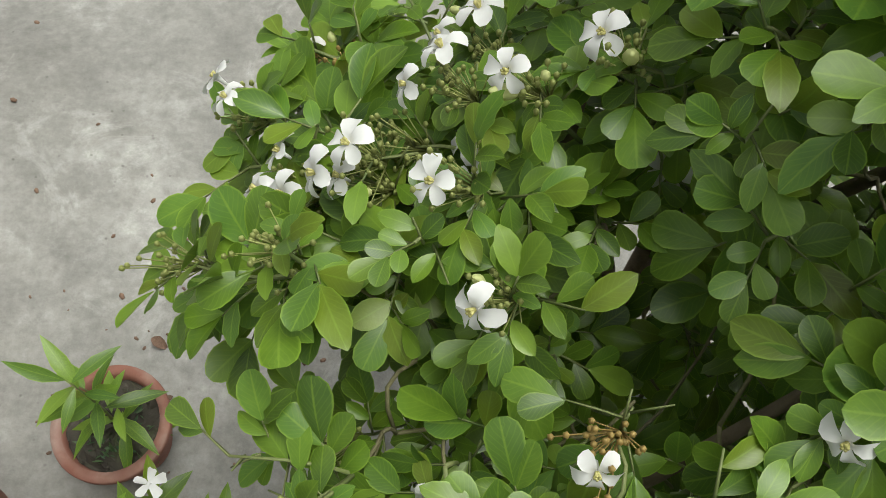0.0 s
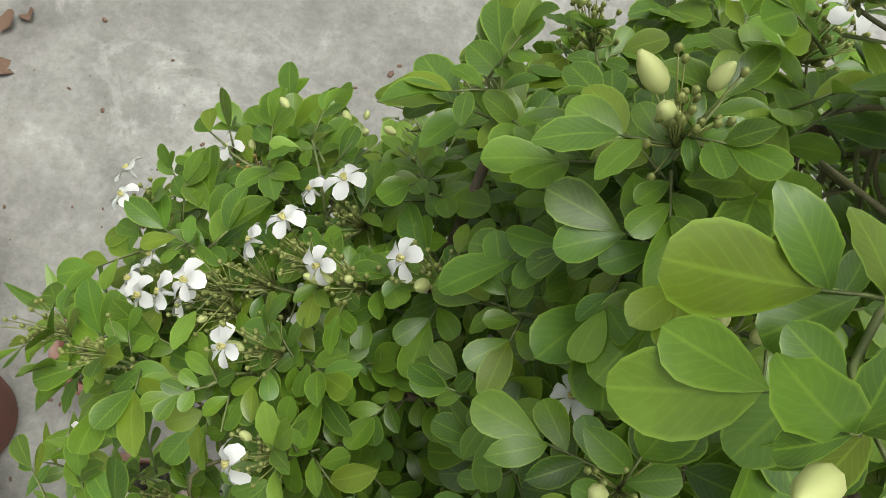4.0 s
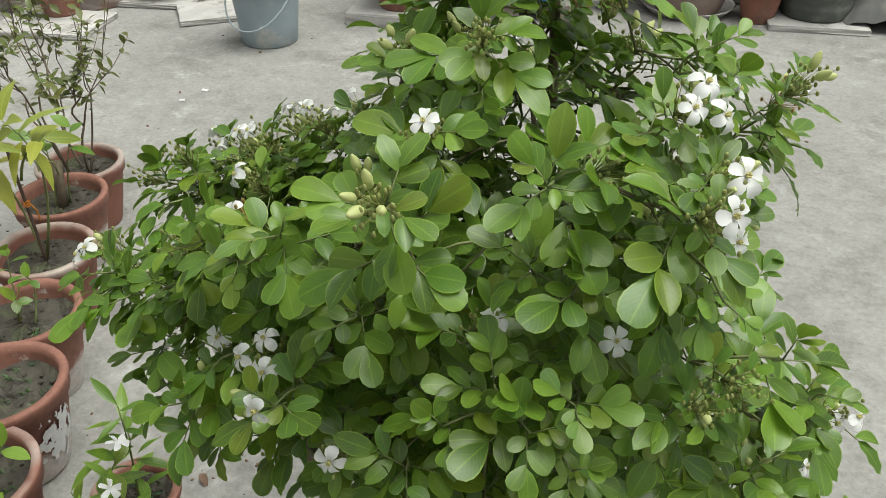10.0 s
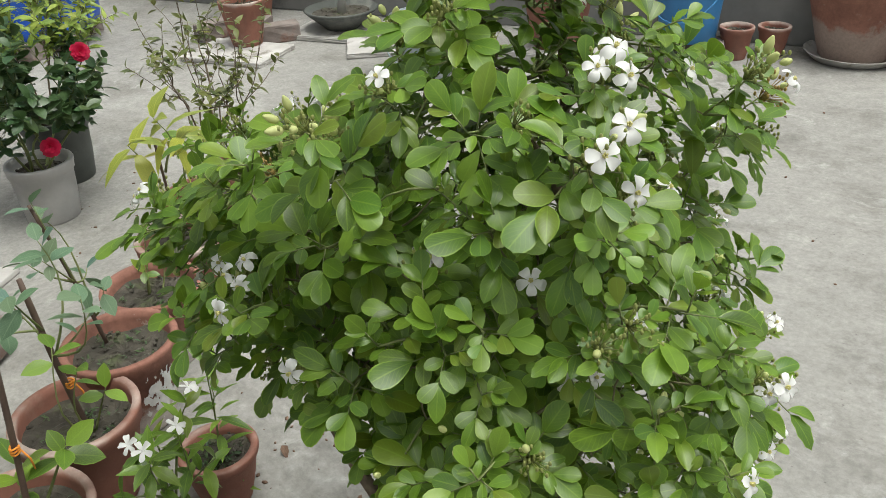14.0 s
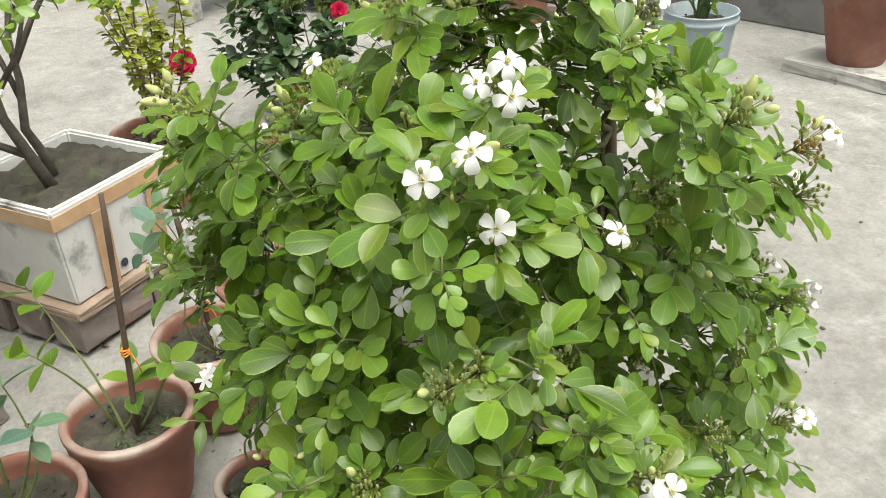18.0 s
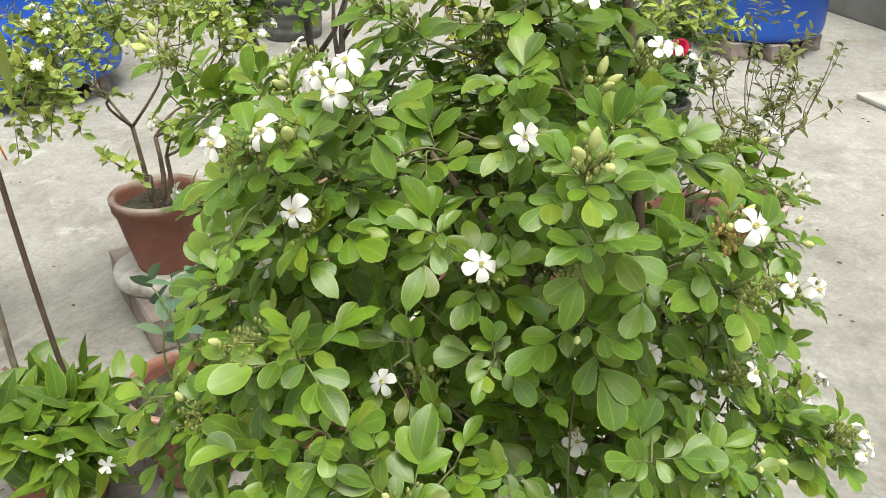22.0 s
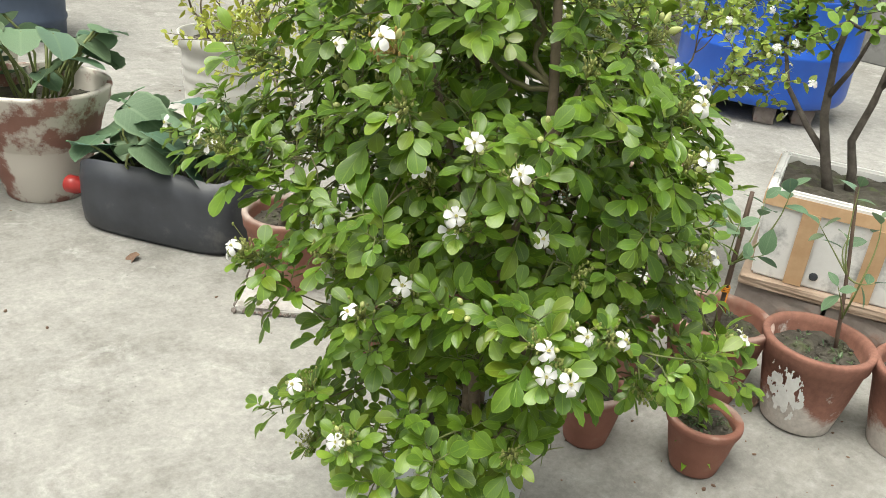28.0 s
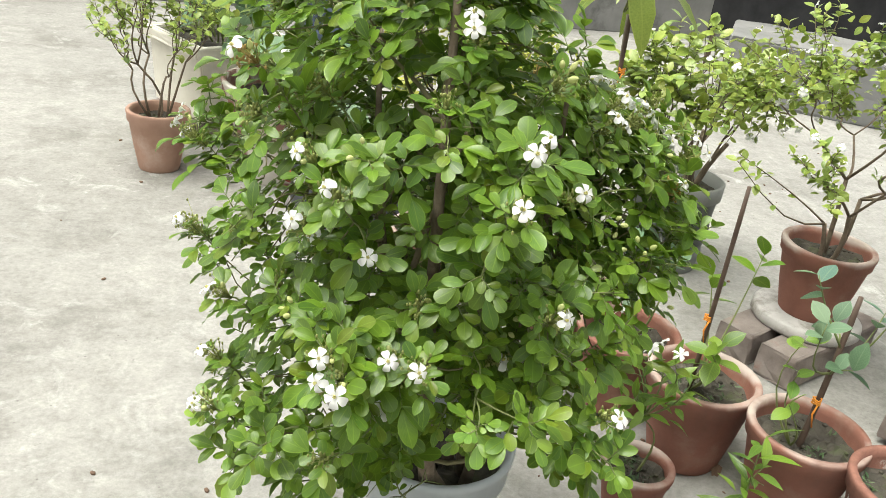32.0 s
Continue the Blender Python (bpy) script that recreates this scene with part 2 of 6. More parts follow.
@functools.lru_cache(None)
def rimmed(height):
    """Terracotta with a worn, pale, lime-crusted rim and grey damp marks below it."""
    m, n, l, p = material("pale_rimmed_terracotta", 0.82)
    c = ramp(n, l, noise_tex(n, l, 9), [(0.3, (0.2, 0.082, 0.057)), (0.7, (0.3, 0.132, 0.093))])
    blots = ramp(n, l, noise_tex(n, l, 7, 8, 0.65), [(0.54, (0, 0, 0)), (0.76, (0.7, 0.7, 0.7))])
    c = mix(n, l, blots, c, (0.35, 0.235, 0.185))
    tc = n.new("ShaderNodeTexCoord")
    sep = n.new("ShaderNodeSeparateXYZ")
    l.new(tc.outputs["Object"], sep.inputs[0])
    own = n.new("ShaderNodeObjectInfo").outputs["Random"]
    mp = n.new("ShaderNodeMapping")
    l.new(tc.outputs["Object"], mp.inputs[0])
    l.new(own, mp.inputs["Location"])
    big = n.new("ShaderNodeTexNoise")
    big.inputs["Scale"].default_value, big.inputs["Detail"].default_value = 8, 8
    l.new(mp.outputs[0], big.inputs["Vector"])
    edge = math_node(n, l, "ADD", sep.outputs[2], math_node(n, l, "MULTIPLY", big.outputs["Fac"], 0.075))
    top = ramp(n, l, math_node(n, l, "SUBTRACT", edge, height), [(0.029, (0, 0, 0)), (0.046, (0.8, 0.8, 0.8))])
    c = mix(n, l, top, c, (0.5, 0.44, 0.39))
    damp = ramp(n, l, noise_tex(n, l, 5, 7, 0.6, stretch=(1, 1, 0.35)), [(0.55, (0, 0, 0)), (0.68, (0.6, 0.6, 0.6))])
    c = mix(n, l, damp, c, (0.15, 0.085, 0.066))
    l.new(c, p.inputs["Base Color"])
    bump(n, l, p, noise_tex(n, l, 120, 8, 0.7), 0.3, 0.004)
    return m


def banded_plastic():
    """Dark dusty bucket: pale scuffed rim and ribs, dark body with a torn label."""
    m, n, l, p = material("banded_dusty_bucket_plastic", 0.6)
    tc = n.new("ShaderNodeTexCoord")
    sep = n.new("ShaderNodeSeparateXYZ")
    l.new(tc.outputs["Object"], sep.inputs[0])
    h = math_node(n, l, "ADD", sep.outputs[2], math_node(n, l, "MULTIPLY", noise_tex(n, l, 9, 6), 0.02))
    g = ramp(n, l, h, [(0.0, (0.2, 0.21, 0.2)), (0.1, (0.15, 0.16, 0.15)), (0.125, (0.06, 0.068, 0.06)), (0.282, (0.07, 0.08, 0.07)), (0.295, (0.2, 0.21, 0.2)), (0.35, (0.27, 0.28, 0.26))])
    dust = ramp(n, l, noise_tex(n, l, 7, 9, 0.7), [(0.52, (0, 0, 0)), (0.66, (0.7, 0.7, 0.7))])
    c = mix(n, l, dust, g, (0.17, 0.18, 0.17))
    scrape = ramp(n, l, noise_tex(n, l, 5, 10, 0.75, stretch=(1.3, 1.3, 0.7)), [(0.63, (0, 0, 0)), (0.66, (0.8, 0.8, 0.8))])
    l.new(mix(n, l, scrape, c, (0.46, 0.47, 0.46)), p.inputs["Base Color"])
    bump(n, l, p, noise_tex(n, l, 60, 6, 0.7), 0.15, 0.004)
    return m


M_FLOOR = concrete()
M_BANDED = banded_plastic()
M_WALL = rough_paint("grey_cement_wall", (0.16, 0.16, 0.155), (0.26, 0.26, 0.25), 3.0, 0.9, 60, 0.4, (0.1, 0.1, 0.095), 1.6)
M_TERRA = rough_paint("terracotta", (0.205, 0.09, 0.065), (0.31, 0.145, 0.105), 9, 0.8, 120, 0.3, (0.37, 0.27, 0.22), 7, (0.54, 0.74))
M_TERRA_LIME = limed("limed_terracotta", 0.115)
M_TERRA_BIG = limed("grey_limed_big_terracotta", 0.22, (0.33, 0.265, 0.23))
M_TERRA_WHITE = limed("white_footed_terracotta", 0.15)
M_PAINTED = rough_paint("terracotta_with_flaked_white_paint", (0.24, 0.115, 0.09), (0.34, 0.185, 0.15), 8, 0.8, 100, 0.35, (0.62, 0.58, 0.52), 4.5, (0.44, 0.5))
M_SOIL = rough_paint("damp_mossy_soil", (0.035, 0.031, 0.024), (0.1, 0.09, 0.07), 22, 0.95, 55, 1.0, (0.085, 0.105, 0.045), 13, (0.54, 0.66))
M_FOAM = rough_paint("dirty_white_foam", (0.62, 0.615, 0.6), (0.8, 0.795, 0.78), 5, 0.7, 90, 0.25, (0.2, 0.205, 0.2), 5, (0.53, 0.66))
M_FOAM_CREAM = rough_paint("cream_stained_foam", (0.58, 0.55, 0.47), (0.74, 0.71, 0.62), 5, 0.7, 90, 0.2, (0.3, 0.28, 0.24), 5, (0.62, 0.75))
M_TAPE = rough_paint("tan_packing_tape", (0.46, 0.29, 0.16), (0.6, 0.41, 0.25), 14, 0.35, 40, 0.1)
M_BRICK = rough_paint("old_grey_brick", (0.16, 0.13, 0.115), (0.3, 0.26, 0.235), 10, 0.95, 70, 0.6, (0.22, 0.12, 0.09), 5)
M_TILE = rough_paint("weathered_white_tile", (0.38, 0.365, 0.34), (0.56, 0.545, 0.52), 7, 0.8, 90, 0.5, (0.24, 0.22, 0.19), 9, (0.54, 0.68))
M_SLAB = rough_paint("cement_slab", (0.34, 0.33, 0.31), (0.52, 0.51, 0.48), 7, 0.9, 80, 0.5, (0.22, 0.2, 0.18), 5)
M_BLACK = rough_paint("faded_black_plastic", (0.024, 0.027, 0.034), (0.055, 0.06, 0.072), 6, 0.45, 60, 0.1, (0.12, 0.12, 0.12), 6, (0.6, 0.75))
M_GREYBLACK = rough_paint("dusty_dark_green_plastic", (0.05, 0.056, 0.05), (0.1, 0.108, 0.098), 6, 0.6, 60, 0.15, (0.2, 0.2, 0.18), 5, (0.55, 0.72))
M_BLUE = rough_paint("blue_plastic", (0.008, 0.07, 0.42), (0.012, 0.105, 0.54), 3, 0.38, 30, 0.05)
M_SKYBLUE = rough_paint("light_blue_plastic", (0.03, 0.16, 0.38), (0.05, 0.22, 0.47), 5, 0.45, 30, 0.05)
M_GREYBUCKET = rough_paint("pale_blue_grey_plastic", (0.26, 0.32, 0.35), (0.36, 0.42, 0.45), 5, 0.5, 40, 0.08, (0.5, 0.5, 0.48), 5)
M_TUB = rough_paint("pale_translucent_tub_plastic", (0.4, 0.44, 0.46), (0.55, 0.59, 0.61), 5, 0.4, 40, 0.06, (0.3, 0.31, 0.3), 4, (0.58, 0.75))
M_WHITEBUCKET = rough_paint("stained_white_plastic", (0.52, 0.51, 0.48), (0.72, 0.71, 0.68), 5, 0.5, 40, 0.1, (0.3, 0.28, 0.25), 4, (0.62, 0.78))
M_GREYWHITE = rough_paint("dusty_grey_white_plastic", (0.3, 0.3, 0.29), (0.46, 0.455, 0.44), 5, 0.5, 40, 0.1, (0.2, 0.19, 0.17), 4, (0.58, 0.74))
M_NAVY = rough_paint("dark_blue_barrel", (0.05, 0.07, 0.11), (0.08, 0.11, 0.17), 5, 0.55, 40, 0.1)
M_RED = rough_paint("red_plastic_cap", (0.3, 0.02, 0.018), (0.4, 0.035, 0.03), 20, 0.4, 40, 0.05)
M_BARK = rough_paint("grey_brown_bark", (0.1, 0.075, 0.05), (0.22, 0.175, 0.125), 30, 0.9, 90, 0.7)
M_DARKBARK = rough_paint("dark_bark", (0.055, 0.046, 0.038), (0.15, 0.13, 0.11), 26, 0.9, 80, 0.8)
M_STEM = rough_paint("green_stem", (0.1, 0.14, 0.04), (0.2, 0.22, 0.08), 25, 0.6, 60, 0.2)
M_STICK = rough_paint("brown_cane", (0.07, 0.045, 0.034), (0.135, 0.09, 0.065), 20, 0.7, 60, 0.3)
M_ORANGE = rough_paint("orange_string", (0.65, 0.2, 0.02), (0.8, 0.32, 0.04), 30, 0.7, 80, 0.2)
M_DRY = rough_paint("dry_leaf", (0.1, 0.06, 0.04), (0.21, 0.13, 0.085), 30, 0.8, 60, 0.4)
M_BLACKNET = rough_paint("black_shade_cloth", (0.008, 0.008, 0.009), (0.025, 0.025, 0.027), 8, 0.9, 100, 0.4)
M_PAPER = rough_paint("pale_scrap", (0.6, 0.6, 0.58), (0.78, 0.78, 0.76), 30, 0.8, 60, 0.1)
M_LEAF = leaf_material("glossy_green_leaf", (0.032, 0.066, 0.008), (0.112, 0.222, 0.017), (0.24, 0.375, 0.042), trans=0.28, old=0.6)
M_LEAF_ONE = leaf_material("glossy_green_single_leaf", (0.032, 0.066, 0.008), (0.112, 0.222, 0.017), (0.24, 0.375, 0.042), trans=0.28, old=0.6)
M_LEAF_YOUNG = leaf_material("young_bright_leaf", (0.09, 0.19, 0.022), (0.145, 0.27, 0.03), (0.24, 0.36, 0.05))
M_LEAF_PALE = leaf_material("pale_green_leaf", (0.12, 0.2, 0.03), (0.23, 0.33, 0.055), (0.42, 0.5, 0.11))
M_LEAF_DARK = leaf_material("dark_green_leaf", (0.025, 0.06, 0.02), (0.05, 0.105, 0.034), (0.1, 0.17, 0.06))
M_LEAF_SQUASH = leaf_material("blue_green_broad_leaf", (0.055, 0.12, 0.06), (0.1, 0.19, 0.1), (0.2, 0.3, 0.17), 0.6)
M_LEAF_YELLOW = leaf_material("yellow_green_leaf", (0.15, 0.21, 0.022), (0.27, 0.32, 0.035), (0.46, 0.47, 0.08))
M_LEAF_OLIVE = leaf_material("olive_small_leaf", (0.06, 0.085, 0.02), (0.12, 0.15, 0.035), (0.2, 0.22, 0.06))
M_PETAL = petal_material("white_petal", (0.82, 0.82, 0.8))
M_REDPETAL = petal_material("crimson_petal", (0.56, 0.012, 0.07))
M_YELLOWPETAL = petal_material("pale_yellow_petal", (0.75, 0.62, 0.22))
M_BUD = petal_material("pale_green_bud", (0.6, 0.64, 0.27))
M_GREENBUD = petal_material("green_bud", (0.3, 0.33, 0.1))
M_STAMEN = petal_material("yellow_stamen", (0.62, 0.58, 0.22))

M_TERRA_DUSTY = rough_paint("dusty_pale_terracotta", (0.34, 0.2, 0.145), (0.45, 0.285, 0.215), 9, 0.85, 120, 0.3, (0.52, 0.4, 0.33), 6, (0.5, 0.7))
M_PALEBARK = rough_paint("pale_grey_bark", (0.17, 0.145, 0.115), (0.32, 0.28, 0.23), 30, 0.9, 90, 0.7)
M_TWIG = rough_paint("olive_brown_twig", (0.1, 0.095, 0.045), (0.19, 0.175, 0.085), 40, 0.75, 90, 0.4)
M_DRYBUD = petal_material("dried_brown_bud", (0.4, 0.28, 0.09))
M_TARP = rough_paint("grey_dusty_tarpaulin", (0.1, 0.1, 0.095), (0.2, 0.2, 0.19), 6, 0.85, 50, 0.5, (0.28, 0.27, 0.25), 4)
M_BOARD = rough_paint("bleached_board", (0.38, 0.34, 0.28), (0.55, 0.5, 0.43), 9, 0.85, 60, 0.5)

# ---- building helpers ----
rng = np.random.default_rng(7)


def mesh_data(name, verts, faces, mat, smooth=True, uvs=None):
    me = bpy.data.meshes.new(name)
    me.from_pydata([tuple(v) for v in verts], [], faces)
    me.materials.append(mat)
    if smooth:
        me.shade_smooth()
    if uvs is not None:
        layer = me.uv_layers.new(name="UVMap")
        loops = np.empty(len(me.loops), dtype=np.int32)
        me.loops.foreach_get("vertex_index", loops)
        layer.data.foreach_set("uv", np.asarray(uvs, dtype=np.float32)[loops].ravel())
    return me


def ease(v):
    v = min(1.0, max(0.0, v))
    return v * v * (3 - 2 * v)


def floor_z(x, y):
    """The old terrace floor swells by a few centimetres under the row of pots."""
    return 0.085 * ease((-x - 0.35) / 0.6) * ease((2.0 + x) / 0.6) * ease((y + 1.35) / 0.4) * ease((1.0 - y) / 0.4)


def thing(name, at, label, category, group="", turn=0.0):
    ob = new(name)
    ob.matrix_basis = pose(at[0], at[1], at[2] + floor_z(at[0], at[1]), 0, 0, turn)
    ob.empty_display_size = 0.1
    return tagged(ob, label, category, group)


def child(name, me, parent, label="", at=None):
    ob = new(name, me)
    ob.parent = parent
    if at is not None:
        ob.matrix_basis = at
    if label:
        tagged(ob, label)
    return ob


def joined(*pieces):
    """Verts and faces of several pieces as one."""
    verts, faces = [], []
    for v, f in pieces:
        k = len(verts)
        verts += [tuple(p) for p in v]
        faces += [tuple(i + k for i in q) for q in f]
    return verts, faces


def lathe(profile, seg=40, wobble=0.0, seed=0):
    """A turned body from (radius, height) points; the last and first ends are closed."""
    verts, faces, ph = [], [], seed * 1.7
    for r, z in profile:
        for k in range(seg):
            a = 2 * math.pi * k / seg
            w = 1 + wobble * (math.sin(2 * a + ph) + 0.6 * math.sin(3 * a + 2 * ph + 5 * z))
            verts.append((r * w * math.cos(a), r * w * math.sin(a), z))
    for j in range(len(profile) - 1):
        for k in range(seg):
            n = (k + 1) % seg
            faces.append((j * seg + k, j * seg + n, (j + 1) * seg + n, (j + 1) * seg + k))
    faces.append(tuple(range(seg))[::-1])
    faces.append(tuple((len(profile) - 1) * seg + k for k in range(seg)))
    return verts, faces


def tube(points, radii, seg=6):
    """A tapered rod along points."""
    pts = [Vector(p) for p in points]
    verts, faces = [], []
    side = None
    for j, p in enumerate(pts):
        d = (pts[min(j + 1, len(pts) - 1)] - pts[max(j - 1, 0)]).normalized()
        if side is None:
            side = d.orthogonal().normalized()
        side = (side - d * side.dot(d)).normalized()
        up = d.cross(side)
        for k in range(seg):
            a = 2 * math.pi * k / seg
            verts.append(p + (math.cos(a) * side + math.sin(a) * up) * float(radii[j]))
    for j in range(len(pts) - 1):
        for k in range(seg):
            n = (k + 1) % seg
            faces.append((j * seg + k, j * seg + n, (j + 1) * seg + n, (j + 1) * seg + k))
    faces.append(tuple(range(seg))[::-1])
    faces.append(tuple((len(pts) - 1) * seg + k for k in range(seg)))
    return verts, faces


def bend(a, b, n=6, sag=0.0, wob=0.0, r=rng):
    """Points from a to b that bow by sag and waver by wob."""
    a, b = np.array(a, float), np.array(b, float)
    off = r.normal(0, 1, 3) * wob * np.linalg.norm(b - a)
    out = []
    for k in range(n):
        s = k / (n - 1)
        p = a + (b - a) * s + off * math.sin(math.pi * s)
        p[2] += sag * math.sin(math.pi * s)
        out.append(tuple(p))
    return out


def box_bm(sx, sy, sz, bevel=0.004, rough=0.0, seed=0, cuts=0):
    """A box on z = 0 with worn, rounded edges."""
    bm = bmesh.new()
    bmesh.ops.create_cube(bm, size=1)
    for v in bm.verts:
        v.co = Vector((v.co.x * sx, v.co.y * sy, (v.co.z + 0.5) * sz))
    if cuts:
        bmesh.ops.subdivide_edges(bm, edges=bm.edges[:], cuts=cuts, use_grid_fill=True)
    if bevel:
        es = [e for e in bm.edges if len(e.link_faces) == 2 and e.calc_face_angle(0) > 0.5]
        bmesh.ops.bevel(bm, geom=es, offset=bevel, segments=2, affect="EDGES", profile=0.6)
    if rough:
        r = random.Random(seed)
        for v in bm.verts:
            v.co += Vector((r.uniform(-1, 1), r.uniform(-1, 1), r.uniform(-0.5, 0.5))) * rough
            v.co.z = max(v.co.z, 0)
    return bm


def bm_data(name, bm, mat, smooth=False):
    me = bpy.data.meshes.new(name)
    bm.to_mesh(me)
    bm.free()
    me.materials.append(mat)
    if smooth:
        me.shade_smooth()
    return me


# ---- leaves ----
def leaf_shape(widths, fold=0.16, curl=0.2, wave=0.0, tip=1.0):
    """A leaf of length 1 along x from stations of (place, half width): verts, faces, uv."""
    verts, uvs, faces = [(0, 0, 0)], [(0, 0.5)], []
    for i, (s, w) in enumerate(widths):
        z = -curl * s * s
        zz = wave * (1 if i % 2 else -1)
        verts += [(s, w, z + fold * w + zz), (s, 0, z), (s, -w, z + fold * w - zz)]
        uvs += [(s, 1.0), (s, 0.5), (s, 0.0)]
    end = len(verts)
    verts.append((tip, 0, -curl * tip * tip))
    uvs.append((1, 0.5))
    faces += [(0, 2, 1), (0, 3, 2)]
    for j in range(len(widths) - 1):
        a, b = 1 + 3 * j, 4 + 3 * j
        faces += [(a, a + 1, b + 1, b), (a + 1, a + 2, b + 2, b + 1)]
    a = 1 + 3 * (len(widths) - 1)
    faces += [(a, a + 1, end), (a + 1, a + 2, end)]
    return np.array(verts), faces, np.array(uvs)


OBOVATE = leaf_shape([(0.05, 0.03), (0.2, 0.115), (0.38, 0.2), (0.56, 0.265), (0.72, 0.29), (0.87, 0.245), (0.965, 0.13)], 0.26, 0.16)
OBOVATE_FLAT = leaf_shape([(0.05, 0.04), (0.2, 0.14), (0.38, 0.235), (0.56, 0.295), (0.72, 0.305), (0.87, 0.25), (0.97, 0.12)], -0.16, 0.2, 0.0, 0.985)
OBOVATE_CUP = leaf_shape([(0.05, 0.04), (0.2, 0.14), (0.38, 0.22), (0.56, 0.26), (0.72, 0.25), (0.86, 0.185), (0.955, 0.09)], 0.5, 0.3)
TWISTED = leaf_shape([(0.05, 0.04), (0.2, 0.15), (0.38, 0.23), (0.56, 0.26), (0.72, 0.235), (0.86, 0.165), (0.95, 0.075)], 0.1, 0.4, 0.025)
ROUNDLEAF = leaf_shape([(0.05, 0.07), (0.2, 0.21), (0.4, 0.31), (0.58, 0.335), (0.75, 0.3), (0.89, 0.21), (0.97, 0.1)], 0.18, 0.14, 0.0, 0.98)
OVAL = leaf_shape([(0.1, 0.12), (0.3, 0.27), (0.52, 0.31), (0.74, 0.24), (0.9, 0.11)], 0.18, 0.2)
LANCE = leaf_shape([(0.12, 0.05), (0.35, 0.12), (0.55, 0.13), (0.78, 0.08)], 0.3, 0.3)
STRAP = leaf_shape([(0.1, 0.05), (0.35, 0.1), (0.6, 0.1), (0.85, 0.05)], 0.3, 0.75)
BROAD = leaf_shape([(-0.14, 0.24), (-0.08, 0.43), (0.08, 0.55), (0.22, 0.54), (0.38, 0.58), (0.56, 0.5), (0.7, 0.45), (0.86, 0.26)], 0.12, 0.26, 0.012)


def frames_for(dirs, normals):
    d = dirs / np.linalg.norm(dirs, axis=1, keepdims=True)
    n = normals - d * (normals * d).sum(1, keepdims=True)
    n /= np.linalg.norm(n, axis=1, keepdims=True) + 1e-9
    return d, np.cross(n, d), n


def leaf_cloud(name, mat, shape, org, dirs, normals, length, width=None):
    """Many leaves as one mesh."""
    V, F, U = shape
    org, dirs, normals, length = (np.asarray(a, float) for a in (org, dirs, normals, length))
    width = length if width is None else np.asarray(width, float)
    d, y, n = frames_for(dirs, normals)
    P = org[:, None] + V[None, :, 0, None] * (d * length[:, None])[:, None] + V[None, :, 1, None] * (y * width[:, None])[:, None] + V[None, :, 2, None] * (n * length[:, None])[:, None]
    k = len(V)
    faces = [tuple(i + k * j for i in f) for j in range(len(org)) for f in F]
    return mesh_data(name, P.reshape(-1, 3), faces, mat, True, np.tile(U, (len(org), 1)))


def leaf_matrix(o, d, n, length, width):
    dd, y, nn = frames_for(np.array([d]), np.array([n]))
    m = Matrix((dd[0] * length, y[0] * width, nn[0] * length)).transposed().to_4x4()
    m.translation = Vector(o)
    return m


def unit(v):
    v = np.asarray(v, float)
    return v / (np.linalg.norm(v) + 1e-9)


def sprig_leaves(tip, way, r, out, pinnate=True, size=0.036, count=4, droop=0.25):
    """Leaves of one twig end: rows of (origin, direction, normal, length) go to out."""
    way = unit(way)
    a0 = r.uniform(0, 6.28)
    side = unit(np.cross(way, (0.3, 0.2, 1)))
    up = np.cross(side, way)
    for k in range(count):
        a = a0 + 2.4 * k
        back = min(0.02 * k * (size / 0.036), 0.015 * k)
        o = np.array(tip) - way * back
        lean = 0.58 + 0.38 * k / max(1, count - 1)
        d = unit(way * (1.05 - lean) + lean * (math.cos(a) * side + math.sin(a) * up) + np.array((0, 0, 0.3 - droop * r.uniform(0, 1.5))))
        nrm = unit(np.array((0, 0, 1.0)) + 0.6 * way + r.normal(0, 0.42, 3))
        if not pinnate:
            out.append((o, d, nrm, size * r.uniform(0.75, 1.25)))
            continue
        n = int(r.integers(2, 4))
        rach = size * r.uniform(1.4, 1.9)
        sd = unit(np.cross(nrm, d))
        for j in range(n):
            s = (j + 0.9) / (n + 0.6)
            p = o + d * rach * s + np.array((0, 0, -0.12 * rach * s * s))
            for sg in (1, -1):
                dl = unit(d * 0.62 + sg * sd * 0.8 + r.normal(0, 0.13, 3))
                out.append((p + d * r.uniform(-0.1, 0.1) * size * 0.4, dl, unit(nrm + r.normal(0, 0.22, 3) - 0.2 * sg * sd), size * r.uniform(0.62, 0.95) * (0.75 + 0.35 * s)))
        out.append((o + d * rach, unit(d + r.normal(0, 0.1, 3)), unit(nrm + r.normal(0, 0.2, 3)), size * r.uniform(0.95, 1.3)))


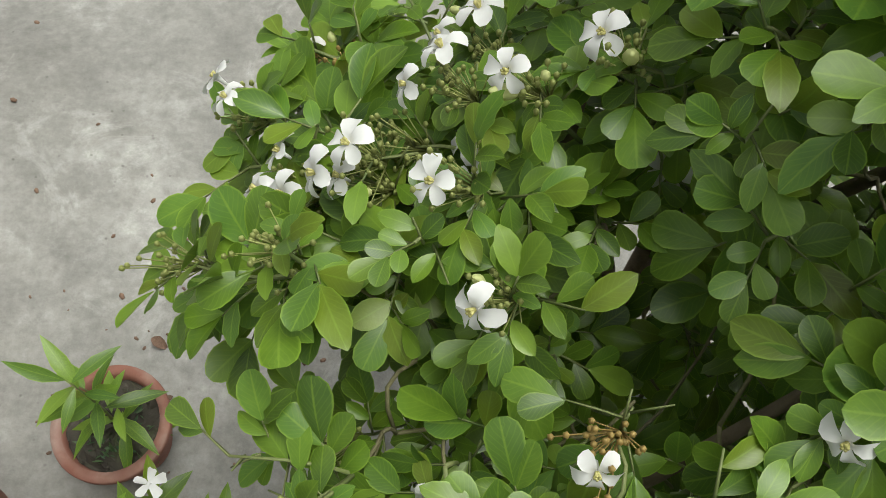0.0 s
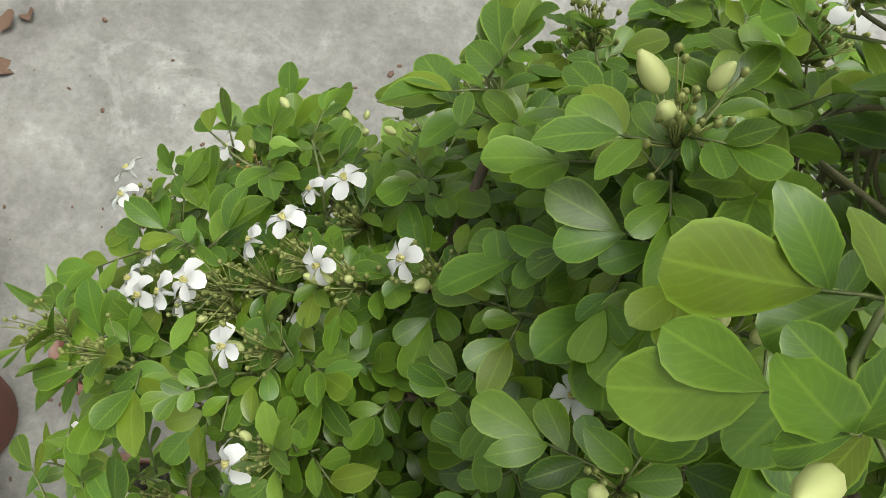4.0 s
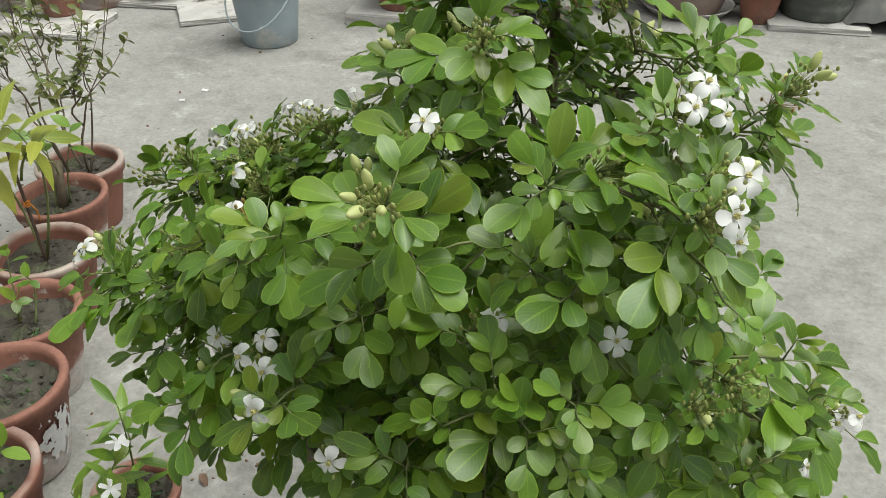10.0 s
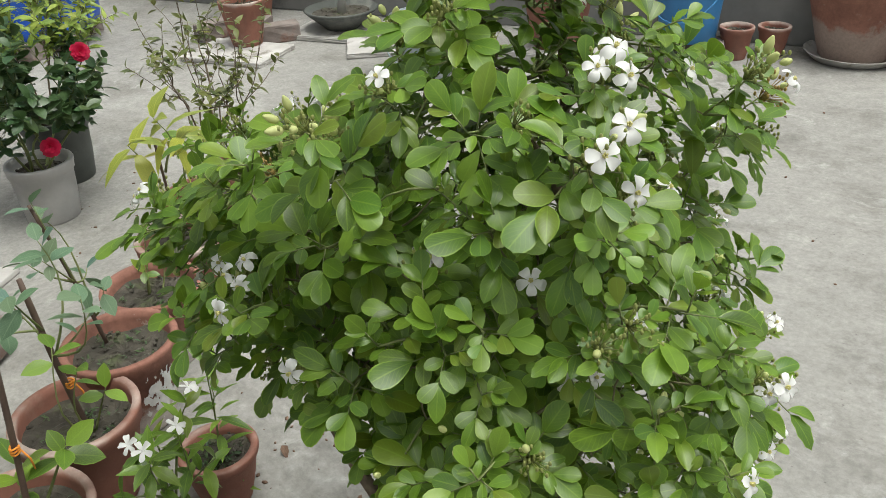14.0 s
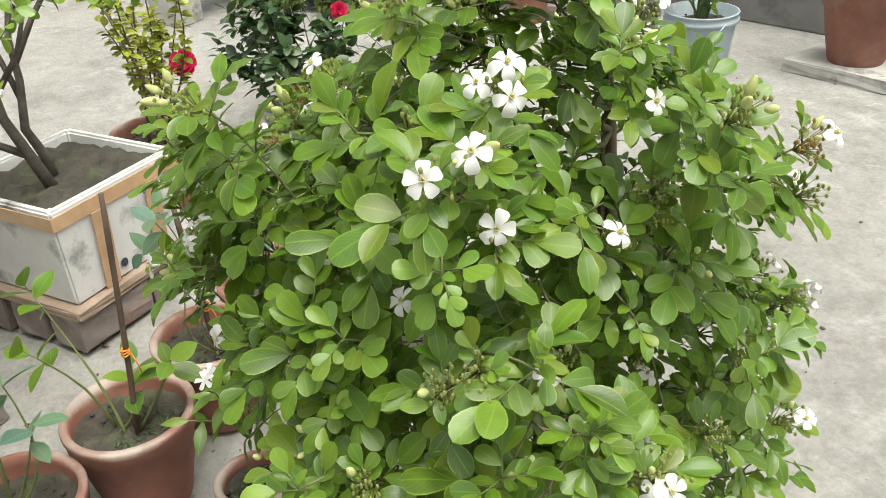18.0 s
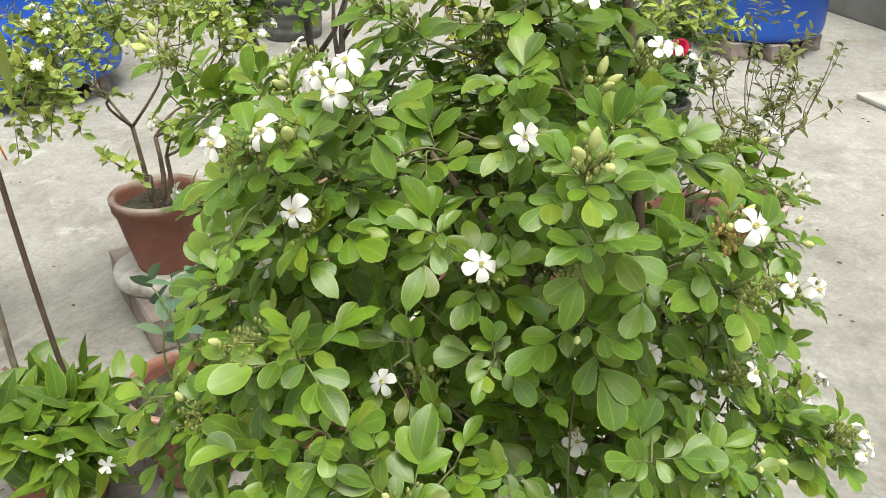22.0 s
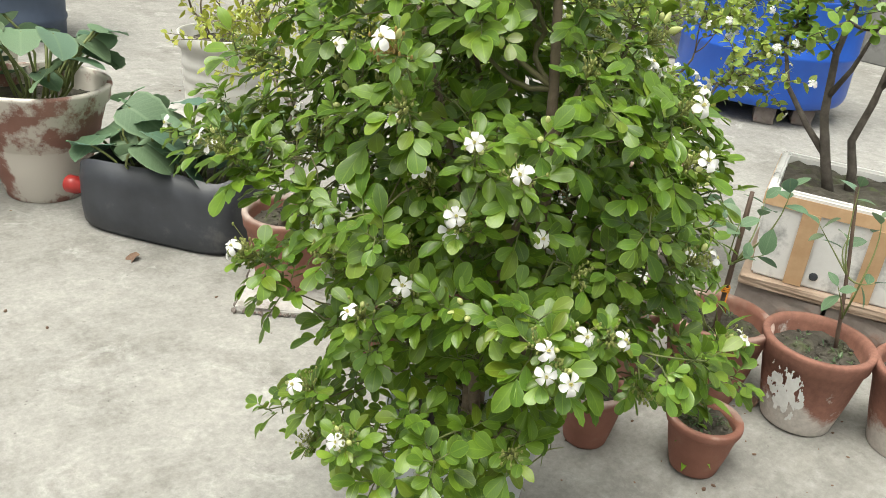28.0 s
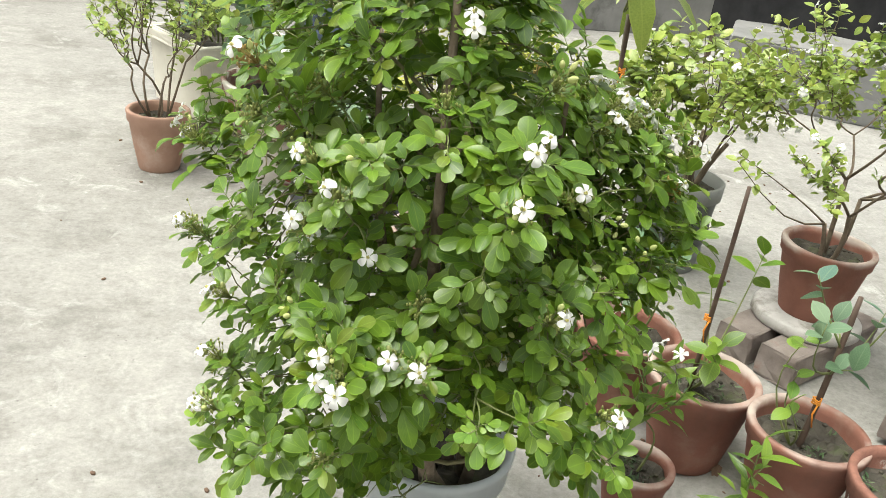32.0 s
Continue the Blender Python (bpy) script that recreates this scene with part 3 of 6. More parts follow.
def compound_leaf(o, d, nrm, r, out, rods, size, n):
    """One pinnate leaf: leaflets set by turns along a thin stalk, the largest at its end."""
    d, sd = unit(d), unit(np.cross(nrm, d))
    stalk = size * r.uniform(0.19, 0.26) * n
    sag = r.uniform(0.02, 0.2) * stalk
    at = lambda s: o + d * stalk * s - np.array((0, 0, sag * s * s))
    rods.append(tube([tuple(at(0)), tuple(at(0.5)), tuple(at(1))], [0.0011, 0.0009, 0.0006], 3))
    for j in range(n - 1):
        s, sg = 0.22 + 0.7 * j / max(1, n - 2), 1 if j % 2 else -1
        way = unit(d * (0.6 + 0.35 * s) + sg * sd * (0.95 - 0.35 * s) + r.normal(0, 0.1, 3))
        out.append((at(s), way, unit(nrm - 0.25 * sg * sd + r.normal(0, 0.16, 3)), size * (0.68 + 0.32 * s) * r.uniform(0.88, 1.12)))
    out.append((at(1), unit(d - np.array((0, 0, 1.2 * sag / stalk)) + r.normal(0, 0.08, 3)), unit(nrm + r.normal(0, 0.14, 3)), size * r.uniform(1.05, 1.3)))


def rosette(tip, way, r, out, rods, size, count, spread=0.75):
    """Pinnate leaves that radiate from a twig end, the youngest small and upright in the middle."""
    way = unit(way)
    side = unit(np.cross(way, (0.3, 0.2, 1)))
    up = np.cross(side, way)
    a0 = r.uniform(0, 6.28)
    for k in range(count):
        a = a0 + 2.4 * k
        f = k / max(1, count - 1)
        round_ = math.cos(a) * side + math.sin(a) * up
        lean = spread * (0.72 + 0.4 * f) + r.uniform(-0.1, 0.1)
        d = unit(way * (1.0 - 0.75 * lean) + lean * round_ + np.array((0, 0, 0.12 - 0.22 * r.uniform())))
        nrm = unit(np.array((0, 0, 1.0)) + 0.7 * way - 0.3 * round_ + r.normal(0, 0.22, 3))
        compound_leaf(np.array(tip) - way * 0.009 * k, d, nrm, r, out, rods, size * (0.75 + 0.32 * f) * r.uniform(0.88, 1.12), int(r.integers(4, 6)))


# ---- flowers ----
def flower_data(name, mat, radius, petals=5, width=0.36, recurve=0.35, twist=0.35, tube_len=0.35, seed=0):
    """Petals round a short tube that faces +z."""
    r = np.random.default_rng(seed)
    pieces, uv = [], []
    for k in range(petals):
        a = 2 * math.pi * k / petals + r.uniform(-0.12, 0.12)
        L = radius * r.uniform(0.9, 1.08)
        st = [(0.08, 0.08, 0.0), (0.3, 0.2, 0.1), (0.6, width, 0.12), (0.86, width * 1.12, 0.12 - 0.4 * recurve), (1.0, width * 0.74, 0.1 - recurve)]
        v, f = [], []
        for s, w, z in st:
            for sg in (-1, 0, 1):
                x, y, h = s * L, sg * w * L, (z + (0.1 * abs(sg) if s > 0.2 else 0)) * L + sg * twist * 0.18 * s * L
                v.append((x * math.cos(a) - y * math.sin(a), x * math.sin(a) + y * math.cos(a), h))
        for j in range(len(st) - 1):
            f += [(3 * j, 3 * j + 1, 3 * j + 4, 3 * j + 3), (3 * j + 1, 3 * j + 2, 3 * j + 5, 3 * j + 4)]
        pieces.append((v, f))
    if tube_len:
        pieces.append(tube([(0, 0, -tube_len * radius * 1.6), (0, 0, -tube_len * radius * 0.6), (0, 0, 0.02 * radius)], [0.07 * radius, 0.11 * radius, 0.17 * radius], 6))
    return mesh_data(name, *joined(*pieces), mat)


def ellipsoid(rx, rz, seg=8, rings=6, taper=0.0):
    prof = []
    for k in range(1, rings):
        a = math.pi * k / rings
        z = -math.cos(a)
        prof.append((rx * math.sin(a) * (1 - taper * z), rz * z))
    return lathe([(0.001, -rz), *prof, (0.001, rz)], seg)


FLOWERS = [flower_data("flower", M_PETAL, 0.0136, width=0.35, seed=s, recurve=rc) for s, rc in ((1, 0.3), (2, 0.55), (3, 0.15), (4, 0.4))]
STAMENS = mesh_data("stamens", *joined(*[tube([(0, 0, -0.002), (0.0016 * math.cos(a), 0.0016 * math.sin(a), 0.0045)], [0.0006, 0.0009], 5) for a in np.linspace(0, 6.28, 6)[:5]]), M_STAMEN)
BUD = mesh_data("bud", *ellipsoid(0.0044, 0.0088, 8, 7, 0.25), M_BUD)
SMALLBUD = mesh_data("bud", *ellipsoid(0.0036, 0.0052, 7, 5), M_BUD)
PINWHEEL = flower_data("flower", M_PETAL, 0.0165, width=0.26, recurve=0.05, twist=0.9, tube_len=0.5, seed=9)
ROUNDFLOWER = flower_data("flower", M_PETAL, 0.011, petals=7, width=0.4, recurve=-0.35, twist=0.2, tube_len=0.3, seed=5)
def double_bloom(name, mat, radius):
    """Whorls of crumpled petals, one inside the other."""
    r = np.random.default_rng(6)
    pieces = []
    for ring, n in ((1.0, 8), (0.8, 7), (0.58, 6), (0.36, 4)):
        for k in range(n):
            a = 2 * math.pi * k / n + ring * 3 + r.uniform(-0.2, 0.2)
            up = 1.15 - ring
            v, f = [], []
            for j, (s, w) in enumerate(((0.1, 0.1), (0.45, 0.32), (0.8, 0.42), (1.0, 0.24))):
                for sg in (-1, 0, 1):
                    x, y = s * ring * radius, sg * w * ring * radius
                    h = radius * (up * s * 0.9 + 0.1 * abs(sg) * s + r.uniform(-0.05, 0.05))
                    v.append((x * math.cos(a) - y * math.sin(a), x * math.sin(a) + y * math.cos(a), h))
                if j:
                    b = 3 * j - 3
                    f += [(b, b + 1, b + 4, b + 3), (b + 1, b + 2, b + 5, b + 4)]
            pieces.append((v, f))
    return mesh_data(name, *joined(*pieces), mat)


REDFLOWER = double_bloom("flower", M_REDPETAL, 0.045)
YELLOWFLOWER = flower_data("flower", M_YELLOWPETAL, 0.035, petals=5, width=0.5, recurve=-0.25, twist=0.4, tube_len=0.3, seed=8)


def facing(o, d, spin=0.0, size=1.0):
    q = Vector(d).to_track_quat("Z", "Y").to_matrix().to_4x4()
    return Matrix.Translation(Vector(o)) @ q @ pose(0, 0, 0, 0, 0, spin) @ Matrix.Scale(size, 4)


# ---- pots ----
def pot_profile(r, h, foot=0.66, band=0.2, lip=0.07, wall=0.014):
    rb, b = r * foot, h * (1 - band)
    return [(rb * 0.97, 0), (rb, 0.006), (rb + (r - rb) * 0.42, b * 0.5), (r * 0.93, b), (r * 0.985, b + 0.006), (r * 1.0, h - 0.018), (r * (1 + lip * 0.25), h - 0.012),
            (r * (1 + lip * 0.25), h - 0.004), (r * 1.0, h), (r - wall, h - 0.001), (r - wall - 0.003, h - 0.02), (r * 0.8, h * 0.5)]


def soil_data(r, seed=0):
    """A lumpy disc of earth."""
    g = np.random.default_rng(seed)
    verts, faces, rings, seg = [(0, 0, 0.004)], [], 7, 26
    for j in range(1, rings + 1):
        for k in range(seg):
            a = 2 * math.pi * k / seg
            z = 0.006 * math.sin(3 * a + seed + j) * (j / rings) + g.uniform(-0.005, 0.006)
            verts.append((r * j / rings * math.cos(a), r * j / rings * math.sin(a), z))
    for k in range(seg):
        faces.append((0, 1 + k, 1 + (k + 1) % seg))
    for j in range(rings - 1):
        for k in range(seg):
            n = (k + 1) % seg
            faces.append((1 + j * seg + k, 1 + (j + 1) * seg + k, 1 + (j + 1) * seg + n, 1 + j * seg + n))
    lumps = [(verts, faces)]
    for _ in range(int(14 + 220 * r)):
        a, q, s = g.uniform(0, 6.28), r * math.sqrt(g.uniform(0, 0.9)), g.uniform(0.002, 0.008)
        v, f = ellipsoid(s, s * 0.6, 5, 3)
        lumps.append(([(p[0] + q * math.cos(a), p[1] + q * math.sin(a), p[2] + 0.003) for p in v], f))
    return mesh_data("soil", *joined(*lumps), M_SOIL, False)


def add_pot(parent, r, h, mat, seed=0, foot=0.66, band=0.2, soil=0.82, label=""):
    child("pot", mesh_data("pot", *lathe(pot_profile(r, h, foot, band), 40, 0.006, seed), rimmed(round(h, 2)) if mat == M_TERRA else mat), parent, label)
    child("soil", soil_data(r * (0.86 if foot > 0.6 else 0.8), seed), parent, "damp dark soil", pose(0, 0, h * soil))
    return h * soil


# ---- floor and walls ----


def setting(name, me, label, at=None):
    ob = new(name, me)
    if at is not None:
        ob.matrix_basis = at
    return tagged(ob, label, name.split("_")[0], kind="structure")


def floor_data():
    n, s = 210, 0.1
    verts = [((i - n / 2) * s, (j - n / 2) * s) for j in range(n + 1) for i in range(n + 1)]
    verts = [(x, y, floor_z(x, y) + (0.004 * noise.noise((x * 0.7, y * 0.7, 0)) if abs(x) + abs(y) > 4 else 0)) for x, y in verts]
    faces = [(j * (n + 1) + i, j * (n + 1) + i + 1, (j + 1) * (n + 1) + i + 1, (j + 1) * (n + 1) + i) for j in range(n) for i in range(n)]
    return mesh_data("floor", verts, faces, M_FLOOR)


setting("floor", floor_data(), "worn grey concrete roof terrace floor with stains")


def wall(name, a, b, h=1.0, thick=0.15):
    a, b = Vector((*a, 0)), Vector((*b, 0))
    d = b - a
    bm = box_bm(d.length, thick, h, 0.012, 0, 0, 0)
    setting(name, bm_data(name, bm, M_WALL), "low grey cement parapet wall of the terrace", Matrix.Translation((a + b) / 2) @ pose(0, 0, 0, 0, 0, math.degrees(math.atan2(d.y, d.x))))


wall("wall_north", (-6.6, 2.76), (5.2, 4.95))
wall("wall_west", (-6.7, 2.6), (-5.5, -6.6))
wall("wall_south", (-5.4, -6.7), (5.4, -4.9))
wall("wall_east", (5.35, 4.85), (5.5, -4.8))


def branching(start, tips, r, g, out, twig=0.0013, depth=0):
    """Limbs that fork from start towards the tips; rows of (points, radii, tips carried) go to out."""
    tips = np.asarray(tips, float)
    n = len(tips)
    if n <= 2 or depth > 6:
        for t in tips:
            out.append((bend(start, t, 5, 0.0, 0.08, g), list(np.linspace(max(twig, r * 0.75), twig * 0.7, 5)), 1))
        return
    k = 3 if (n > 12 and g.uniform() < 0.45) else 2
    c = tips[g.choice(n, k, replace=False)]
    for _ in range(6):
        own = np.argmin(((tips[:, None] - c[None]) ** 2).sum(2), axis=1)
        c = np.array([tips[own == j].mean(0) if (own == j).any() else c[j] for j in range(k)])
    for j in range(k):
        mine = tips[own == j]
        if not len(mine):
            continue
        if len(mine) == n:
            mine, rest = mine[: n // 2], mine[n // 2:]
            branching(start, rest, r * 0.7, g, out, twig, depth + 1)
        f = 0.36 if depth else 0.45
        node = np.asarray(start) + (mine.mean(0) - start) * f + g.normal(0, 0.012, 3)
        node[2] = max(node[2], start[2] + 0.01)
        rr = max(twig, r * (len(mine) / n) ** 0.42)
        out.append((bend(start, node, 5, 0.0, 0.12, g), list(np.linspace(r if depth == 0 else max(rr, r * 0.85), rr, 5)), len(mine)))
        branching(node, mine, rr, g, out, twig, depth + 1)

# ---- the flowering shrub in its tub ----
CROWN_FORM = ((0.3, (0.2, 0.22, 0.15, 0.2, 0.18, 0.17)), (0.42, (0.33, 0.38, 0.22, 0.26, 0.16, 0.24)), (0.55, (0.37, 0.42, 0.31, 0.3, 0.17, 0.3)), (0.7, (0.37, 0.41, 0.39, 0.36, 0.25, 0.41)),
              (0.82, (0.36, 0.39, 0.34, 0.43, 0.43, 0.44)), (0.94, (0.35, 0.38, 0.26, 0.39, 0.42, 0.43)), (1.03, (0.34, 0.29, 0.13, 0.2, 0.31, 0.41)), (1.12, (0.33, 0.21, 0.12, 0.11, 0.18, 0.37)),
              (1.2, (0.22, 0.17, 0.11, 0.1, 0.13, 0.27)), (1.3, (0.14, 0.14, 0.13, 0.12, 0.12, 0.14)), (1.42, (0.09, 0.09, 0.09, 0.09, 0.08, 0.08)))


def crown_radius(z, a):
    """Half width of the crown at a height, towards an angle."""
    k = (a % (2 * math.pi)) / (math.pi / 3)
    i, f = int(k) % 6, k - int(k)
    at = lambda row: row[i] * (1 - f) + row[(i + 1) % 6] * f
    if z <= CROWN_FORM[0][0]:
        return at(CROWN_FORM[0][1])
    for (z0, r0), (z1, r1) in zip(CROWN_FORM, CROWN_FORM[1:]):
        if z <= z1:
            return at(r0) + (at(r1) - at(r0)) * (z - z0) / (z1 - z0)
    return 0.0


CROWN = (0.07, 0.03)
# open gap in the crown, from its mouth inwards
HOLLOW = [np.array((-0.1, -0.165, 1.09)) * (1 - f) + np.array((-0.06, -0.115, 0.95)) * f for f in (0, 0.5, 1)]
# and the notch between its western lobe and the rest
HOLLOW += [np.array(p) for p in ((-0.145, 0.15, 1.02), (-0.148, 0.2, 0.93), (-0.15, 0.25, 0.86), (-0.155, 0.3, 0.78), (-0.12, 0.22, 1.02))]
# Flower heads, by where they stand on the crown.
HEADS_FRONT = [(-0.298, 0.055, 0.95), (-0.25, 0.118, 0.915), (-0.225, 0.0, 0.985), (-0.131, 0.018, 1.03), (-0.083, 0.03, 1.045), (-0.15, 0.075, 0.99), (0.109, -0.193, 1.145), (-0.239, -0.148, 0.88),
               (0.315, -0.137, 1.171), (-0.27, -0.21, 0.95), (0.35, -0.225, 1.13), (0.067, -0.317, 0.872), (0.471, -0.1, 0.865), (0.352, -0.186, 1.141), (-0.003, -0.303, 0.958)]
HEADS_SIDE = [(0.33, -0.022, 1.012), (0.307, -0.16, 0.866), (0.306, 0.239, 0.878), (0.385, 0.181, 1.07), (0.485, -0.1, 0.879), (0.295, 0.142, 0.895), (0.282, 0.081, 0.779), (0.339, 0.191, 0.771),
              (0.256, 0.395, 0.746), (0.305, 0.257, 0.972), (0.272, 0.301, 0.947), (0.059, 0.372, 0.964), (0.474, -0.013, 0.757), (0.426, 0.206, 0.577), (0.187, 0.36, 0.755)]
HEADS_MORE = [(-0.17, 0.03, 1.01), (-0.22, -0.01, 0.97), (-0.26, 0.0, 0.95), (-0.28, -0.02, 0.93), (-0.17, -0.04, 1.02), (-0.1, -0.18, 1.01), (-0.15, -0.1, 1.0), (0.1, 0.2, 1.13), (0.192, 0.15, 1.158), (0.41, 0.19, 0.75), (-0.065, -0.274, 0.937), (0.27, 0.384, 0.772), (0.355, -0.169, 1.076), (0.468, -0.035, 0.74),
              (0.03, 0.33, 1.02), (0.43, 0.09, 0.59), (-0.116, 0.369, 0.683), (0.155, 0.39, 0.76), (-0.02, 0.36, 0.82), (-0.04, 0.313, 0.795), (-0.062, 0.227, 0.932), (-0.151, 0.006, 0.955)]
BUD_HEADS = [(0.016, 0.061, 1.237), (0.07, -0.007, 1.162), (0.037, -0.088, 1.167), (0.058, -0.218, 1.094), (0.4, 0.055, 1.13), (0.323, -0.078, 0.891), (-0.02, 0.21, 1.08), (0.23, 0.091, 1.141), (0.15, 0.1, 1.25), (0.131, -0.337, 1.153), (0.37, -0.235, 0.96), (0.316, -0.077, 0.887), (0.334, -0.299, 0.865)]
# heads with several open flowers
FULL_HEADS = {0: 2, 5: 2, 8: 3, 14: 3, 32: 3, 33: 2}
# leaf tufts that reach out past the crown
TUFTS = [(0.46, -0.231, 0.851), (0.499, -0.222, 0.856), (0.395, -0.217, 0.974), (0.312, -0.293, 0.836), (0.426, 0.209, 0.54), (-0.067, 0.382, 0.662), (0.47, -0.15, 0.88), (0.29, 0.34, 0.78), (0.3, 0.29, 0.765),
         (0.0, 0.1, 1.17), (0.03, 0.02, 1.2), (-0.02, 0.05, 1.14), (0.06, 0.1, 1.22), (0.05, -0.03, 1.15), (0.1, 0.0, 1.2), (-0.04, 0.0, 1.1),
         (-0.309, 0.022, 0.93), (-0.278, 0.125, 0.93), (-0.235, 0.128, 0.9), (-0.278, 0.078, 0.91), (-0.208, 0.083, 0.9), (-0.3, -0.075, 0.96), (-0.26, -0.065, 0.945), (-0.22, -0.066, 0.965), (-0.206, 0.013, 0.97),
         (-0.252, 0.165, 0.82), (-0.309, 0.137, 0.84), (-0.327, 0.052, 0.85), (-0.265, 0.205, 0.825), (-0.33, 0.045, 0.78), (-0.3, 0.1, 0.75), (-0.09, 0.37, 0.64), (-0.1, 0.36, 0.59),
         (-0.1, -0.34, 0.89), (0.03, -0.365, 0.95), (-0.13, -0.25, 1.0), (-0.02, -0.33, 1.06), (-0.06, -0.32, 0.94), (-0.1, -0.28, 1.03), (-0.27, -0.2, 0.92)]


def build_shrub():
    g = np.random.default_rng(21)
    ob = thing("flowering_shrub", (0, 0, 0), "bushy orange jasmine with glossy leaves and white flowers in plastic tub", "shrub")
    seat = Matrix.Translation((0.015, -0.05, 0)) @ Matrix.Diagonal((0.855, 0.855, 1, 1))
    prof = [(0.125, 0), (0.13, 0.006), (0.15, 0.2), (0.1555, 0.262), (0.164, 0.264), (0.1655, 0.31), (0.171, 0.313), (0.172, 0.327), (0.163, 0.33), (0.154, 0.318), (0.14, 0.18)]
    child("tub", mesh_data("tub", *lathe(prof, 56, 0.004, 3), M_TUB), ob, "pale blue-grey plastic tub", seat)
    child("soil", soil_data(0.145, 5), ob, "damp dark soil", seat @ pose(0, 0, 0.27))
    lab, na = [], 8
    for zz in (0.13, 0.255):
        for k in range(na + 1):
            a = radians(-30 + 26 * k / na)
            rr = 0.1515 + 0.066 * (zz - 0.17) + 0.0012
            lab.append((rr * math.cos(a), rr * math.sin(a), zz))
    sticker = child("sticker", mesh_data("sticker", lab, [(k, k + 1, na + 2 + k, na + 1 + k) for k in range(na)], M_PAPER), ob, "worn white and blue paper sticker", seat)
    bar = []
    for j, (z0, z1) in enumerate(((0.23, 0.245), (0.205, 0.211), (0.19, 0.195), (0.155, 0.17))):
        for zz in (z0, z1):
            for k in range(5):
                a = radians(-27 + (20 - 4 * (j % 2)) * k / 4)
                rr = 0.1515 + 0.066 * (zz - 0.17) + 0.0024
                bar.append((rr * math.cos(a), rr * math.sin(a), zz))
    child("print_bars", mesh_data("print_bars", bar, [(10 * j + k, 10 * j + k + 1, 10 * j + k + 6, 10 * j + k + 5) for j in range(4) for k in range(4)], M_SKYBLUE), sticker)
    # stems
    stems = []
    for k in range(6):
        a = 2 * math.pi * k / 6 + 0.4
        base = (0.035 * math.cos(a), 0.035 * math.sin(a), 0.26)
        tip = (CROWN[0] + 0.15 * math.cos(a), CROWN[1] + 0.15 * math.sin(a), 0.94 + 0.06 * (k % 3))
        if k == 0:
            tip = (0.12, 0.09, 1.42)
        pts = bend(base, tip, 12, 0.0, 0.07, g)
        stems.append(np.array(pts))
        child("stem", mesh_data("stem", *tube(pts, list(np.linspace(0.012 if k else 0.017, 0.003, 12)), 8), M_BARK), ob)
    # sprays of twigs that stand apart, with gaps between them; the heads come first
    heads = [np.array(p) for p in HEADS_FRONT + HEADS_SIDE + HEADS_MORE + BUD_HEADS]
    faces = [unit(np.array((p[0] - CROWN[0], p[1] - CROWN[1], 0.22))) for p in heads]
    tips = [(p - 0.03 * o, "head") for p, o in zip(heads, faces)]
    sprays, tries = [p - 0.08 * o - np.array((0, 0, 0.02)) for p, o in zip(heads, faces)], 0
    for p in TUFTS:
        o = unit(np.array((p[0] - CROWN[0], p[1] - CROWN[1], 0.1)))
        sprays.append(np.array(p) - 0.07 * o)
        tips.append((np.array(p) - 0.03 * o, "twig"))
    for f in np.linspace(7, 11, 9):
        c = stems[0][int(f)] * (1 - f % 1) + stems[0][min(11, int(f) + 1)] * (f % 1)
        a, q = 2.4 * f * 4, g.uniform(0.06, 0.11) * (13 - f) / 5
        sprays.append(c + np.array((q * math.cos(a), q * math.sin(a), 0.015)))
    sprays += [s[f] for s in stems[1:] for f in (9, 11)]
    shell, core = 0, 0
    while (shell < 212 or core < 58) and tries < 90000:
        tries += 1
        p = np.array((CROWN[0] + g.uniform(-0.5, 0.5), CROWN[1] + g.uniform(-0.5, 0.5), g.uniform(0.42, 1.42)))
        a, r = math.atan2(p[1] - CROWN[1], p[0] - CROWN[0]), math.hypot(p[0] - CROWN[0], p[1] - CROWN[1])
        lump = 0.085 * noise.noise((p[0] * 5.5 + 3.1, p[1] * 5.5, p[2] * 5.5))
        inner = max(0.01, crown_radius(p[2], a) - (0.098 if p[2] < 0.85 else 0.11) + lump)
        if r > inner:
            continue
        if p[2] < 0.55 and 1.35 < a < 3.0:
            continue
        deep = r < inner - 0.09 and crown_radius(p[2] + 0.13, a) - 0.105 > r
        if (core >= 58 if deep else shell >= 212):
            continue
        thin = 0.03 if 0.1 < a < 1.5 and 0.45 < p[2] < 0.95 and not deep else 0.016 if -1.0 < a < 0.1 and 0.45 < p[2] < 0.95 and not deep else 0.034 if p[2] > 1.0 and p[0] < 0.14 else 0.018 if p[2] > 0.98 else 0.0
        if min(np.linalg.norm(p - q) for q in HOLLOW) < 0.085 or min(np.linalg.norm(p - q) for q in sprays) < (0.075 if deep else 0.06 + thin):
            continue
        sprays.append(p)
        shell, core = shell + (not deep), core + deep
    for k, c in enumerate(sprays):
        for _ in range(int(g.integers(2, 4)) if k >= len(heads) else 1):
            p = c + g.normal(0, 0.026, 3) * np.array((1, 1, 0.75)) + 0.02 * unit(c - np.array((*CROWN, c[2] - 0.08)))
            if min(np.linalg.norm(p - q) for q, _ in tips) > 0.032:
                tips.append((p, "twig"))
    # boughs fork from the stems to the sprays, and twigs from there to the leaf tufts
    limbs, feet = [], [s[f] for s in stems for f in (2, 5)] + [stems[0][8], stems[0][10]]
    owner = [int(np.argmin([np.linalg.norm(c - np.array((0, 0, 0.12)) - q) + (9 if q[2] > c[2] - 0.03 else 0) for q in feet])) for c in sprays]
